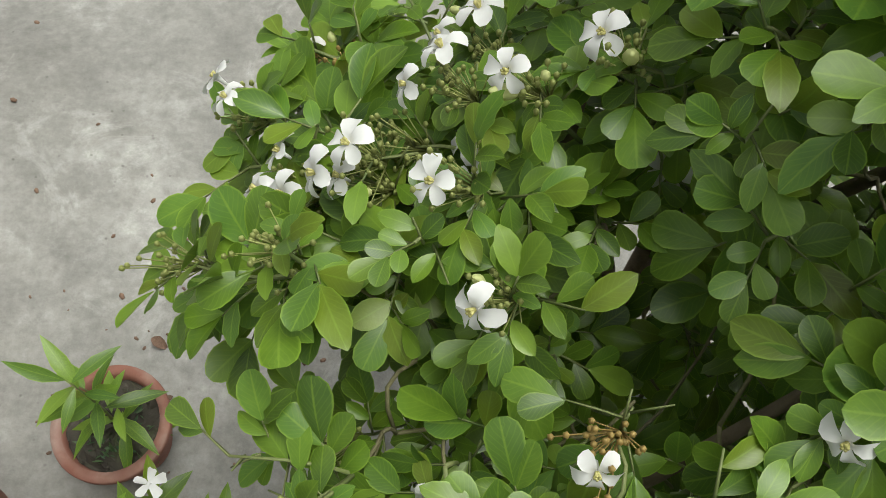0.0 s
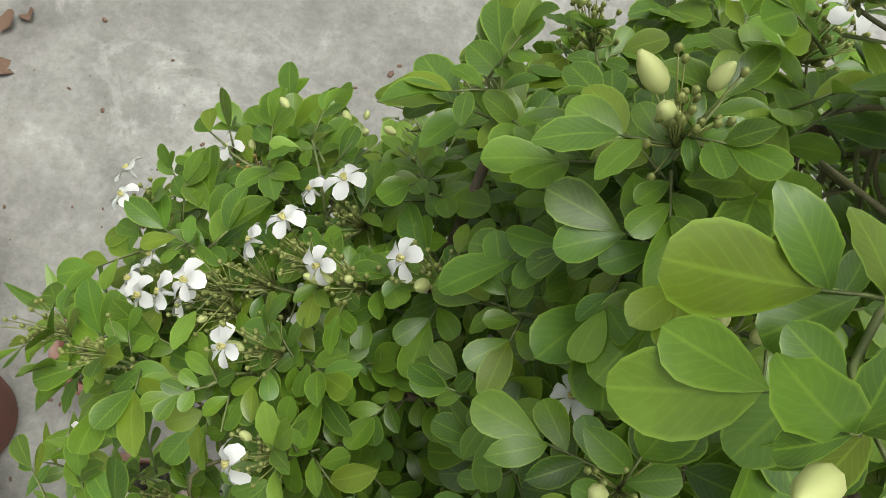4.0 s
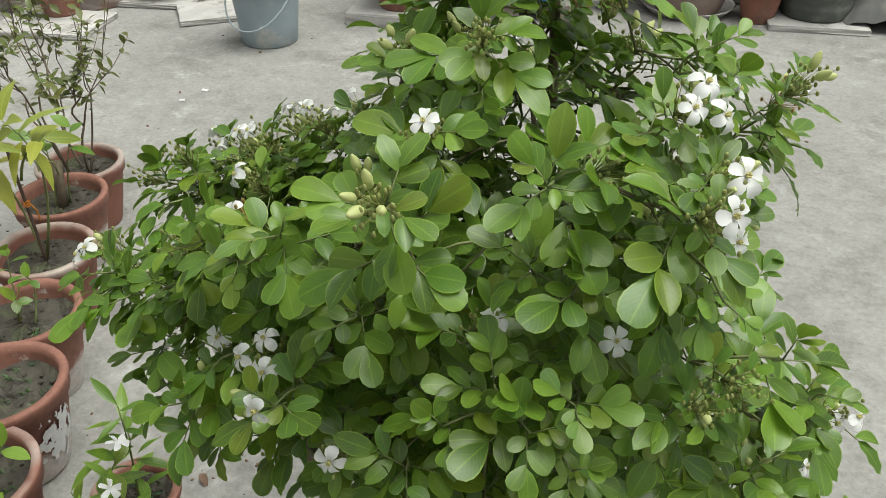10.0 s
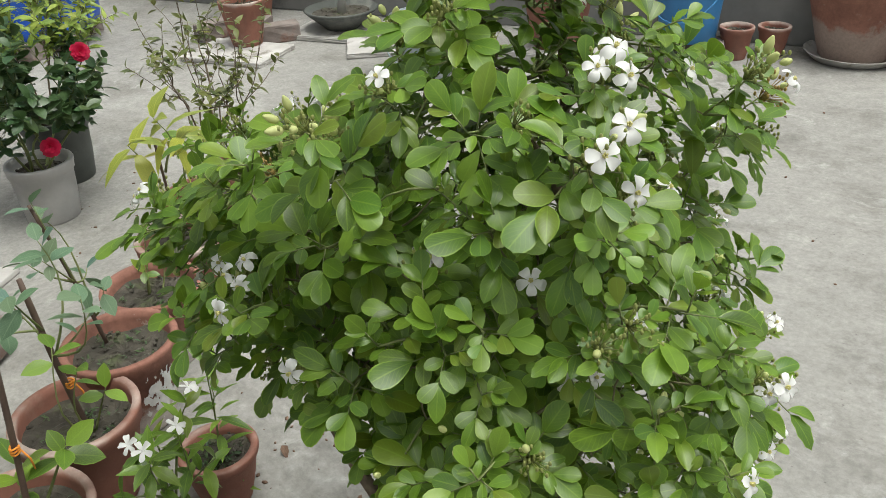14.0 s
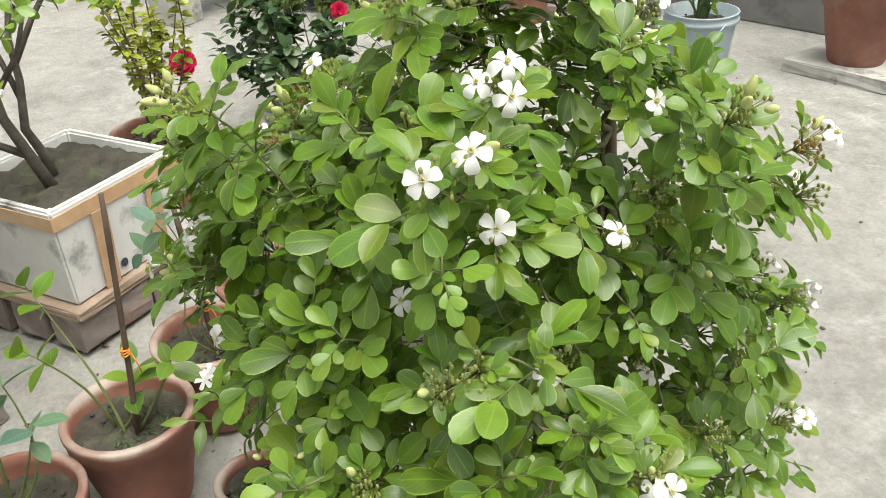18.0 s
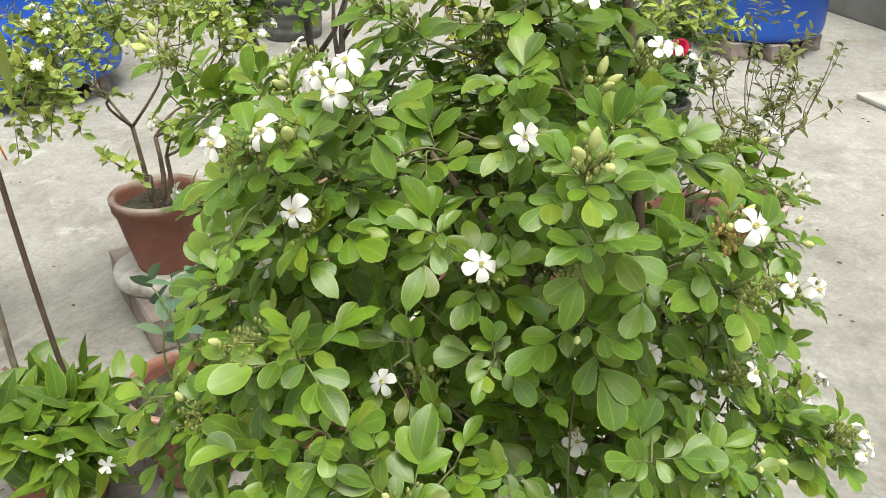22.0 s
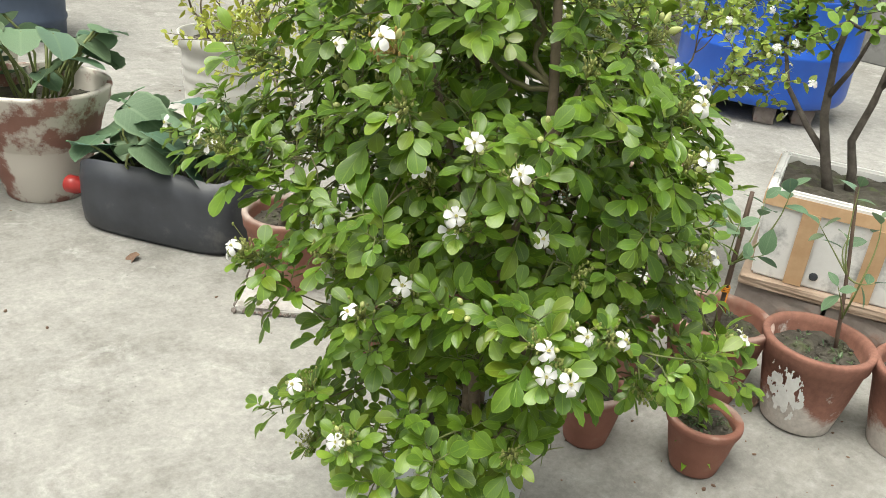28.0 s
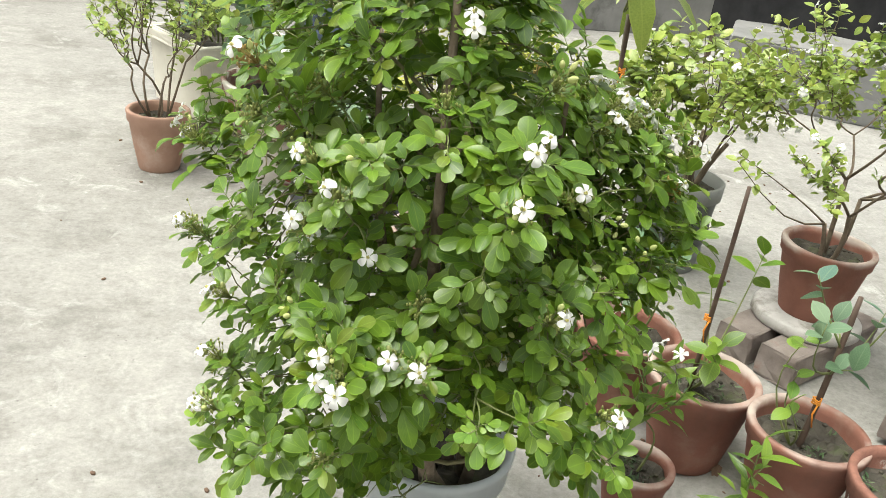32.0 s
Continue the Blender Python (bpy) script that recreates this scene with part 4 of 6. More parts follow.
    for j, q in enumerate(feet):
        mine = [c for c, o in zip(sprays, owner) if o == j]
        if mine:
            branching(q, mine, 0.0042, g, limbs, 0.0014)
    rows, young, rods, ways = [], [], [], []
    for i, (p, kind) in enumerate(tips):
        c = sprays[int(np.argmin([np.linalg.norm(p - q) for q in sprays]))]
        out = np.array((p[0] - CROWN[0], p[1] - CROWN[1], 0.0))
        way = unit(0.55 * unit(p - c) + 0.5 * unit(out) + np.array((0, 0, 0.5)))
        if kind == "head":
            way = unit(faces[i] + np.array((0, 0, 0.25)))
        ways.append(way)
        rods.append(tube(bend(c, p, 4, 0.004, 0.08, g), [0.0016, 0.0014, 0.0012, 0.001], 4))
        bucket = young if (kind == "twig" and g.uniform() < 0.06) else rows
        size = 0.028 if p[2] < 0.78 else 0.03 if p[2] < 1.03 else 0.033 if p[0] < 0.12 and p[2] > 1.08 else 0.0295
        rosette(p, way, g, bucket, rods, size * g.uniform(0.85, 1.2) * (0.8 if bucket is young else 1.0), int(g.integers(4, 6)) + (kind == "head"), 0.9 if kind == "head" else 0.78)
    # leaves that would hide a bloom are kept off it
    clear = []
    for row in rows:
        c = row[0] + row[1] * row[3] * 0.55
        if min(np.linalg.norm(c - q) for q in HOLLOW) < 0.055:
            continue
        for p, o in zip(heads, faces):
            v = c - p
            q = np.linalg.norm(v)
            if (q < 0.026 and v @ o > -0.004) or (q < 0.075 and v @ o > 0.78 * q):
                break
        else:
            clear.append(row)
    clear = [row for row in clear if row[0][2] > 0.5 or not 1.3 < math.atan2(row[0][1] - CROWN[1], row[0][0] - CROWN[0]) < 3.0]
    rows = [row for row in clear if row[0][2] > (0.435 if math.hypot(row[0][0], row[0][1]) < 0.3 else 0.4)]
    limbs.sort(key=lambda q: -q[1][0])
    for pts, radii, _ in limbs[:60]:
        child("branch", mesh_data("branch", *tube(pts, radii, 7), M_TWIG), ob)
    tagged(child("twig_mass", mesh_data("twig_mass", *joined(*[tube(p, r, 5) for p, r, _ in limbs[60:]]), M_TWIG), ob, "fine olive-brown twigs"), kind="stuff")
    tagged(child("stalk_mass", mesh_data("stalk_mass", *joined(*rods), M_STEM), ob, "thin green leaf stalks"), kind="stuff")
    # leaves: those on the outer sunny side one by one, the rest joined
    order = g.permutation(len(rows))
    single, rest = [], []
    for i in order:
        o, d, n, L = rows[i]
        if len(single) < 300 and o[0] > 0.2 and 0.6 < o[2] < 1.12 and math.hypot(o[0] - CROWN[0], o[1] - CROWN[1]) > 0.27:
            single.append(rows[i])
        else:
            rest.append(rows[i])
    shapes = [OBOVATE, OBOVATE_FLAT, OBOVATE_CUP, ROUNDLEAF, TWISTED]
    datas = [mesh_data("leaf", s[0], s[1], M_LEAF_ONE, True, s[2]) for s in shapes]
    for o, d, n, L in single:
        child("leaf", datas[int(g.integers(0, 5))], ob, "", leaf_matrix(o, d, n, L, L * g.uniform(0.9, 1.12)))
    for k, s in enumerate(shapes):
        part_rows = rest[k::5]
        tagged(child("foliage", leaf_cloud("foliage", M_LEAF, s, *zip(*[(o, d, n, L) for o, d, n, L in part_rows])), ob, "dense glossy green leaflets"), kind="stuff")
    if young:
        tagged(child("foliage", leaf_cloud("foliage", M_LEAF_YOUNG, OBOVATE_FLAT, *zip(*young)), ob, "bright young leaflets"), kind="stuff")
    # flowers and buds
    for i, (p, kind) in enumerate(tips):
        way = ways[i]
        if i < len(heads) - len(BUD_HEADS):
            n = FULL_HEADS[i] if i in FULL_HEADS else (1, 1, 2, 1, 1, 1, 1)[i % 7]
        elif kind == "head":
            n = 0
        else:
            n = 1 if g.uniform() < 0.05 else 0
        side = unit(np.cross(way, (0.2, 0.1, 1)))
        up = np.cross(side, way)
        for k in range(n):
            a = 2.1 * k + i
            o = (heads[i] if i < len(heads) else p + way * 0.024) + (0.016 * (math.cos(a) * side + math.sin(a) * up) if n > 1 else 0)
            out = unit(np.array((p[0] - CROWN[0], p[1] - CROWN[1], 0.2)))
            d = unit(0.4 * way + 0.6 * out + 0.3 * (math.cos(a) * side + math.sin(a) * up) + g.normal(0, 0.12, 3))
            f = child("flower", FLOWERS[int(g.integers(0, 4))], ob, "white five-petalled flower" if k == 0 and i < 3 else "", facing(o, d, g.uniform(0, 360), g.uniform(0.88, 1.12)))
            child("stamen_tuft", STAMENS, f)
        buds = 0 if (kind == "twig" and g.uniform() > 0.05) else int(g.integers(1, 4))
        if kind == "head":
            buds = (3 + i % 2 if p[2] > 1.0 else 1) if n == 0 else (0, 1, 0, 2, 1)[i % 5]
        for k in range(buds):
            a = 2.4 * k + 0.7 * i
            o = p + way * (0.03 if n == 0 else 0.02) + 0.013 * (math.cos(a) * side + math.sin(a) * up)
            child("bud", BUD if (k + i) % 3 and p[2] > 0.98 else SMALLBUD, ob, "", facing(o, unit(way + 0.6 * (math.cos(a) * side + math.sin(a) * up)), 0, g.uniform(0.8, 1.15)))
        if kind == "head" or g.uniform() < 0.08:
            specks = []
            for k in range(30):
                o = p + way * g.uniform(0.004, 0.02) + g.normal(0, 0.0085, 3)
                v, fc = ellipsoid(0.0019, 0.0023, 5, 4)
                specks.append(([tuple(np.array(q) + o) for q in v], fc))
                specks.append(tube([tuple(p - way * 0.01), tuple(o)], [0.0006, 0.0004], 3))
            tagged(child("inflorescence", mesh_data("inflorescence", *joined(*specks), M_DRYBUD if i % 17 == 1 and p[2] < 1.1 else M_GREENBUD), ob), kind="stuff")
    return ob


build_shrub()


# ---- other potted plants ----
def stems_and_leaves(ob, z0, tips, base_r, bark, leaf_mat, shape, size, per_tip=5, stem_r=0.006, pinnate=False, droop=0.3, seed=0, hub=None, along=0, width=1.0, flower=None, flower_rate=0.0, flower_size=1.0, bud=None, roots=3, twig=0.0013):
    """Stems that fork from the soil (or the hubs) to the tips, with leaves at their ends and along them."""
    g = np.random.default_rng(seed)
    limbs, rows, blooms = [], [], []
    tips = [np.array(t, float) for t in tips]
    if len(tips) <= 12:
        for t in tips:
            a = g.uniform(0, 6.28)
            s = np.array((base_r * math.cos(a), base_r * math.sin(a), z0 - 0.01)) if hub is None else np.array(hub[int(g.integers(0, len(hub)))], float)
            limbs.append((bend(s, t, 7, 0.0, 0.1, g), list(np.linspace(stem_r, stem_r * 0.3, 7)), 1))
    else:
        if hub is None:
            starts = [np.array((base_r * math.cos(a), base_r * math.sin(a), z0 - 0.01)) for a in np.linspace(0, 6.28, roots + 1)[:roots] + g.uniform(0, 6)]
        else:
            starts = [np.array(q, float) for q in hub]
        own = [int(np.argmin([math.hypot(t[0] - 6 * q[0], t[1] - 6 * q[1]) if hub is None else np.linalg.norm(t - q) for q in starts])) for t in tips]
        for j, q in enumerate(starts):
            mine = [t for t, o in zip(tips, own) if o == j]
            if mine:
                branching(q, mine, stem_r, g, limbs, twig)
    for pts, radii, n in limbs:
        way = unit(np.array(pts[-1]) - np.array(pts[-3]))
        if n == 1:
            t = np.array(pts[-1])
            sprig_leaves(t, way, g, rows, pinnate, size, per_tip, droop)
            if flower and g.uniform() < flower_rate:
                blooms.append((t + way * 0.012, unit(way + np.array((0.2, 0, 0.5)) + g.normal(0, 0.4, 3))))
        if n <= 5:
            for k in range(along):
                f = g.uniform(0.3, 0.95) * (len(pts) - 1)
                q = np.array(pts[int(f)]) * (1 - f % 1) + np.array(pts[min(int(f) + 1, len(pts) - 1)]) * (f % 1)
                a = g.uniform(0, 6.28)
                d = unit(np.array((math.cos(a), math.sin(a), g.uniform(-0.2, 0.5))))
                rows.append((q, d, unit(np.array((0, 0, 1)) + 0.4 * d + g.normal(0, 0.25, 3)), size * g.uniform(0.7, 1.15)))
    limbs.sort(key=lambda q: -q[1][0])
    for pts, radii, n in limbs[:12]:
        child("stem" if z0 > 0 and pts[0][2] < z0 else "branch", mesh_data("branch", *tube(pts, radii, 7), bark), ob)
    if len(limbs) > 12:
        tagged(child("twig_mass", mesh_data("twig_mass", *joined(*[tube(p, r, 5) for p, r, _ in limbs[12:]]), bark), ob), kind="stuff")
    if len(rows) <= 48:
        me = mesh_data("leaf", shape[0], shape[1], leaf_mat, True, shape[2])
        for o, d, n, ln in rows:
            child("leaf", me, ob, "", leaf_matrix(o, d, n, ln, ln * width))
        rows = []
    o, d, n, L = zip(*rows) if rows else ((), (), (), ())
    L = np.array(L)
    if rows:
        tagged(child("foliage", leaf_cloud("foliage", leaf_mat, shape, o, d, n, L, L * width), ob), kind="stuff")
    for p, d in blooms:
        child("flower", flower, ob, "", facing(p, d, g.uniform(0, 360), flower_size * g.uniform(0.8, 1.15)))
    if bud:
        for _ in range(int(len(tips) * 0.8)):
            t = tips[int(g.integers(0, len(tips)))] + g.normal(0, 0.012, 3)
            child("bud", SMALLBUD, ob, "", facing(t, (0.1, 0.2, 1), 0, g.uniform(0.5, 0.9)))


def dome(n, centre, rad, seed, flat=0.8, low=-0.3):
    """Points over a rounded crown."""
    g = np.random.default_rng(seed)
    out = []
    while len(out) < n:
        v = g.normal(0, 1, 3)
        v /= np.linalg.norm(v)
        if v[2] < low:
            continue
        k = rad * g.uniform(0.55, 1.05)
        out.append((centre[0] + v[0] * k, centre[1] + v[1] * k, centre[2] + v[2] * k * flat))
    return out


def weeds(ob, r, z, n, seed):
    """Little weeds on the soil."""
    g = np.random.default_rng(seed)
    rows = []
    for _ in range(n):
        a, q = g.uniform(0, 6.28), r * math.sqrt(g.uniform(0.05, 0.8))
        for k in range(int(g.integers(3, 9))):
            b = g.uniform(0, 6.28)
            d = unit((math.cos(b), math.sin(b), g.uniform(0.3, 1.4)))
            o = (q * math.cos(a) + g.normal(0, 0.006), q * math.sin(a) + g.normal(0, 0.006), z + 0.003)
            rows.append((o, d, unit((g.normal(0, 0.4), g.normal(0, 0.4), 1)), g.uniform(0.007, 0.02)))
    tagged(child("weed_patch", leaf_cloud("weed_patch", M_LEAF_DARK, LANCE, *zip(*rows)), ob, "small weeds on the soil"), kind="stuff")


def cane(ob, a, b, r=0.0055, tie=None, label="thin brown support cane"):
    child("cane", mesh_data("cane", *tube(bend(a, b, 8, 0, 0.01), [r, r * 1.15, r, r * 1.05, r, r * 0.95, r, r * 0.8], 7), M_STICK), ob, label)
    if tie:
        rings = []
        for k in range(3):
            z = tie[2] + 0.005 * k
            rings.append(tube([(tie[0] + (r + 0.002) * math.cos(t), tie[1] + (r + 0.002) * math.sin(t), z + 0.002 * math.sin(2 * t + k)) for t in np.linspace(0, 6.28, 10)], [0.0022] * 10, 4))
        rings.append(tube([(tie[0], tie[1] + 0.008, tie[2]), (tie[0] + 0.01, tie[1] + 0.014, tie[2] - 0.02), (tie[0] + 0.004, tie[1] + 0.018, tie[2] - 0.05)], [0.002, 0.002, 0.0015], 4))
        child("string", mesh_data("string", *joined(*rings), M_ORANGE), ob, "orange string tied round the cane")


def potted(at, r, h, mat, label, seed=0, name="potted_plant", foot=0.66, band=0.2, soil=0.82, turn=0.0, group=""):
    ob = thing(name, at, label, "potted plant", group, turn)
    return ob, add_pot(ob, r, h, mat, seed, foot, band, soil)


# row of young plants in terracotta pots beside the shrub
ob, z = potted((-0.668, -0.349, 0), 0.13, 0.233, M_TERRA, "terracotta pot with an orange-tied cane and sparse young plant", 1, group="row of terracotta pots")
cane(ob, (0.03, 0.0, z - 0.03), (0.06, 0.05, 0.72), tie=(0.047, 0.02, 0.39))
stems_and_leaves(ob, z, [(-0.12, -0.1, 0.5), (-0.03, -0.14, 0.42), (0.07, 0.09, 0.36), (0.0, 0.03, 0.33)], 0.03, M_STEM, M_LEAF, OVAL, 0.06, 5, 0.004, seed=31)
weeds(ob, 0.1, z, 14, 1)

ob, z = potted((-0.807, -0.131, 0), 0.126, 0.222, M_TERRA, "terracotta pot with a tall young sapling tied with orange string", 2, group="row of terracotta pots")
cane(ob, (0.02, 0.01, z - 0.03), (-0.014, -0.012, 0.535), 0.0065, tie=(0.012, 0.005, 0.29), label="grey-brown sapling stem")
stems_and_leaves(ob, z, [(-0.1, -0.03, 0.5), (0.08, 0.04, 0.5), (-0.05, 0.06, 0.57), (0.05, -0.07, 0.55), (0.02, 0.08, 0.42), (-0.03, -0.09, 0.44)], 0.01, M_STEM, M_LEAF_SQUASH, OVAL, 0.055, 4, 0.003, hub=[(-0.005, -0.004, 0.42), (0.0, 0.0, 0.36)], seed=32)
stems_and_leaves(ob, z, [(0.07, 0.0, 0.36), (0.09, 0.03, 0.3), (0.06, -0.03, 0.42)], 0.01, M_STEM, M_LEAF_YOUNG, OVAL, 0.05, 3, 0.003, hub=[(0.04, 0.01, z)], seed=132)
weeds(ob, 0.1, z, 10, 2)

ob, z = potted((-0.923, 0.066, 0), 0.126, 0.222, M_TERRA_LIME, "terracotta pot with a patch of flaking lime and a thin sapling", 3, group="row of terracotta pots")
patch_v, patch_f, na, nz = [], [], 104, 56
for j in range(nz + 1):
    for i in range(na + 1):
        a, zz = -0.42 + 1.0 * i / na, 0.035 + 0.145 * j / nz
        prof = 0.126 * (0.66 + 0.29 * min(1, zz / 0.178)) + 0.0018
        patch_v.append((prof * math.cos(a), prof * math.sin(a), zz))
for j in range(nz):
    for i in range(na):
        u, w = i / na - 0.5, j / nz - 0.5
        if math.hypot(u * 1.9, w * 1.9) + 0.75 * noise.noise((i * 0.0875, j * 0.1125, 2.2)) + 0.3 * noise.noise((i * 0.3, j * 0.33, 5.2)) < 0.72:
            k = j * (na + 1) + i
            patch_f.append((k, k + 1, k + na + 2, k + na + 1))
child("lime_patch", mesh_data("lime_patch", patch_v, patch_f, M_PAPER), ob, "crusted white lime")
cane(ob, (-0.068, 0.011, z - 0.02), (-0.07, -0.066, 0.567), 0.0045, label="thin pale cane")
stems_and_leaves(ob, z, [(-0.07, -0.06, 0.57), (-0.13, -0.02, 0.5), (-0.02, -0.1, 0.47), (-0.13, -0.08, 0.42), (0.0, 0.0, 0.36), (-0.1, 0.03, 0.36)], 0.01, M_STEM, M_LEAF_SQUASH, OVAL, 0.05, 3, 0.0028, hub=[(-0.069, -0.02, 0.36), (-0.068, 0.0, 0.26)], seed=33)
weeds(ob, 0.1, z, 16, 3)

ob, z = potted((-1.06, 0.265, 0), 0.122, 0.215, M_TERRA_LIME, "limed terracotta pot with bare soil and a sprout", 4, group="row of terracotta pots")
stems_and_leaves(ob, z, [(0.02, 0.02, 0.3), (-0.05, 0.05, 0.33), (0.05, -0.04, 0.29)], 0.02, M_STEM, M_LEAF, OVAL, 0.04, 4, 0.003, seed=34)
weeds(ob, 0.1, z, 8, 4)

ob, z = potted((-1.2, 0.475, 0), 0.122, 0.215, M_TERRA, "terracotta pot with a pale-leaved sapling tied with string", 5, group="row of terracotta pots")
cane(ob, (0, 0, z - 0.02), (0.01, -0.02, 0.5), 0.004, tie=(0.004, -0.008, 0.34))
stems_and_leaves(ob, z, [(0.0, 0.0, 0.55), (0.06, 0.04, 0.5), (-0.06, -0.05, 0.48)], 0.01, M_STEM, M_LEAF_YELLOW, STRAP, 0.1, 6, 0.004, hub=[(0, 0, 0.4), (0, 0, z)], seed=35, width=1.9)

ob, z = potted((-1.38, 0.72, 0), 0.123, 0.215, M_TERRA_WHITE, "white-stained terracotta pot with a cut woody stump", 6, group="row of terracotta pots")
child("stump", mesh_data("stump", *tube([(0, 0, z - 0.02), (0.01, 0.0, z + 0.06), (0.0, 0.02, z + 0.13)], [0.014, 0.012, 0.013], 8), M_BARK), ob)
stems_and_leaves(ob, z, [(0.05, 0.05, 0.4), (-0.05, 0.04, 0.38), (0.02, -0.06, 0.42)], 0.02, M_STEM, M_LEAF, OVAL, 0.055, 5, 0.003, seed=36)

ob, z = potted((-1.57, 0.985, 0), 0.128, 0.215, M_TERRA, "terracotta pot with a small-leaved twiggy shrub", 7, group="row of terracotta pots")
stems_and_leaves(ob, z, dome(44, (0, 0, 0.58), 0.27, 7, 1.0), 0.03, M_BARK, M_LEAF_OLIVE, LANCE, 0.036, 5, 0.004, seed=37, along=3, width=1.6)

# pots nearer the camera's far turn
ob, z = potted((-0.575, -0.593, 0), 0.133, 0.225, M_TERRA, "terracotta pot with a grey-green seedling in bare soil", 8)
stems_and_leaves(ob, z, [(0.03, 0.02, 0.5), (-0.05, 0.05, 0.46), (-0.06, -0.06, 0.44), (0.05, 0.08, 0.4), (0.0, -0.02, 0.38)], 0.01, M_STEM, M_LEAF_SQUASH, OVAL, 0.062, 4, 0.004, hub=[(0, 0, z), (0.0, 0.0, 0.34)], seed=38)

ob, z = potted((-0.49, -0.86, 0), 0.128, 0.23, M_TERRA, "white-rimmed terracotta pot with narrow-leaved jasmine and a tall cane", 9)
cane(ob, (-0.02, 0.06, z - 0.03), (0.0, 0.022, 1.08), 0.0055, tie=(-0.006, 0.033, 0.84), label="tall dark cane")
child("sapling_stem", mesh_data("sapling_stem", *tube([(0.0, -0.03, z - 0.02), (-0.012, -0.045, 0.36), (-0.004, -0.04, 0.55), (0.0, 0.0, 0.72), (-0.004, 0.024, 0.84), (0.0, 0.01, 0.98)], [0.0075, 0.007, 0.0065, 0.006, 0.0055, 0.004], 8), M_PALEBARK), ob, "grey sapling stem tied to the cane")
stems_and_leaves(ob, z, dome(34, (0.1, 0.09, 0.26), 0.14, 9, 0.6, -0.3), 0.03, M_STEM, M_LEAF, LANCE, 0.085, 8, 0.004, seed=39, width=1.4, flower=PINWHEEL, flower_rate=0.35)
stems_and_leaves(ob, 0.9, [(0.0, 0.0, 1.15), (0.05, 0.08, 1.11), (-0.08, -0.05, 1.08)], 0.01, M_STEM, M_LEAF_PALE, STRAP, 0.14, 5, 0.003, hub=[(0, -0.02, 0.98)], seed=40, width=2.0)

ob, z = potted((-0.605, 0.035, 0), 0.083, 0.135, M_TERRA, "small terracotta pot with a tuft of narrow leaves", 10)
stems_and_leaves(ob, z, [(0.02, 0.0, 0.36)], 0.004, M_STEM, M_LEAF, LANCE, 0.066, 26, 0.0028, seed=41, width=1.0, droop=0.5)
stems_and_leaves(ob, z, [(0.01, 0.01, 0.3)], 0.004, M_STEM, M_LEAF_YOUNG, LANCE, 0.06, 6, 0.002, seed=141, width=1.3, hub=[(0.012, 0.0, 0.25)])
weeds(ob, 0.055, z, 14, 10)

ob, z = potted((-0.469, -0.179, 0), 0.08, 0.15, M_TERRA, "small terracotta pot of crepe jasmine with pinwheel flowers", 11)
stems_and_leaves(ob, z, [(0.02, 0.07, 0.45), (0.085, -0.06, 0.455), (0.0, -0.03, 0.41), (0.05, 0.02, 0.43), (-0.05, 0.03, 0.39), (0.03, -0.1, 0.37), (0.08, 0.06, 0.36)], 0.006, M_STEM, M_LEAF, LANCE, 0.056, 8, 0.0028, seed=42, width=1.4, hub=[(0.02, 0.0, 0.27)])
stems_and_leaves(ob, z, [(0.02, 0.0, 0.27)], 0.004, M_STEM, M_LEAF, LANCE, 0.03, 2, 0.0035, seed=142)
for p, d in (((0.021, 0.079, 0.477), (0.3, 0.2, 0.9)), ((0.092, -0.07, 0.486), (0.4, -0.3, 0.8)), ((0.05, 0.02, 0.45), (0.5, 0, 0.8)), ((0.0, -0.04, 0.43), (0.3, -0.6, 0.7))):
    child("flower", PINWHEEL, ob, "", facing(p, d, 40))
weeds(ob, 0.055, z, 12, 11)

ob, z = potted((-0.147, -0.65, 0), 0.08, 0.15, M_TERRA_LIME, "small pale terracotta pot with a few sprigs", 12)
stems_and_leaves(ob, z, [(0.03, 0.05, 0.24), (-0.04, 0.02, 0.22), (0.0, -0.03, 0.2)], 0.02, M_STEM, M_LEAF, OVAL, 0.025, 5, 0.002, seed=43)

ob, z = potted((-0.13, -1.14, 0.024), 0.13, 0.235, M_TERRA, "terracotta pot with a gnarled little tree with yellow-green leaves", 13)
trunk = [(0.03, 0.0, z - 0.02), (0.0, 0.01, z + 0.06), (-0.03, 0.02, z + 0.12), (-0.015, 0.0, z + 0.18), (-0.03, 0.0, z + 0.24)]
child("trunk", mesh_data("trunk", *tube(trunk, [0.013, 0.011, 0.01, 0.01, 0.009], 9), M_PALEBARK), ob)
stems_and_leaves(ob, z, dome(110, (-0.02, 0, z + 0.52), 0.36, 13, 0.62, -0.25), 0.01, M_PALEBARK, M_LEAF_YELLOW, LANCE, 0.025, 12, 0.0085, seed=44, hub=[(-0.03, 0.0, z + 0.24)], along=1, width=1.7, flower=ROUNDFLOWER, flower_rate=0.06, twig=0.0016)
tile = tagged(new("floor_tile", bm_data("floor_tile", box_bm(0.29, 0.29, 0.024, 0.005, 0.004, 4, 3), M_TILE)), "weathered white tile lying on the floor under a pot", "tile")
tile.matrix_basis = pose(-0.14, -1.11, 0, 0, 0, 58)
g = np.random.default_rng(17)
crumbs = []
for _ in range(230):
    e, u = int(g.integers(0, 4)), g.uniform(-0.155, 0.155)
    q = 0.1455 + abs(g.normal(0, 0.003))
    x, y = ((u, q), (u, -q), (q, u), (-q, u))[e]
    sz = g.uniform(0.002, 0.0055)
    v, f = ellipsoid(sz, sz * 0.6, 5, 3)
    crumbs.append(([(p[0] + x, p[1] + y, p[2] + 0.003 + g.uniform(0, 0.012)) for p in v], f))
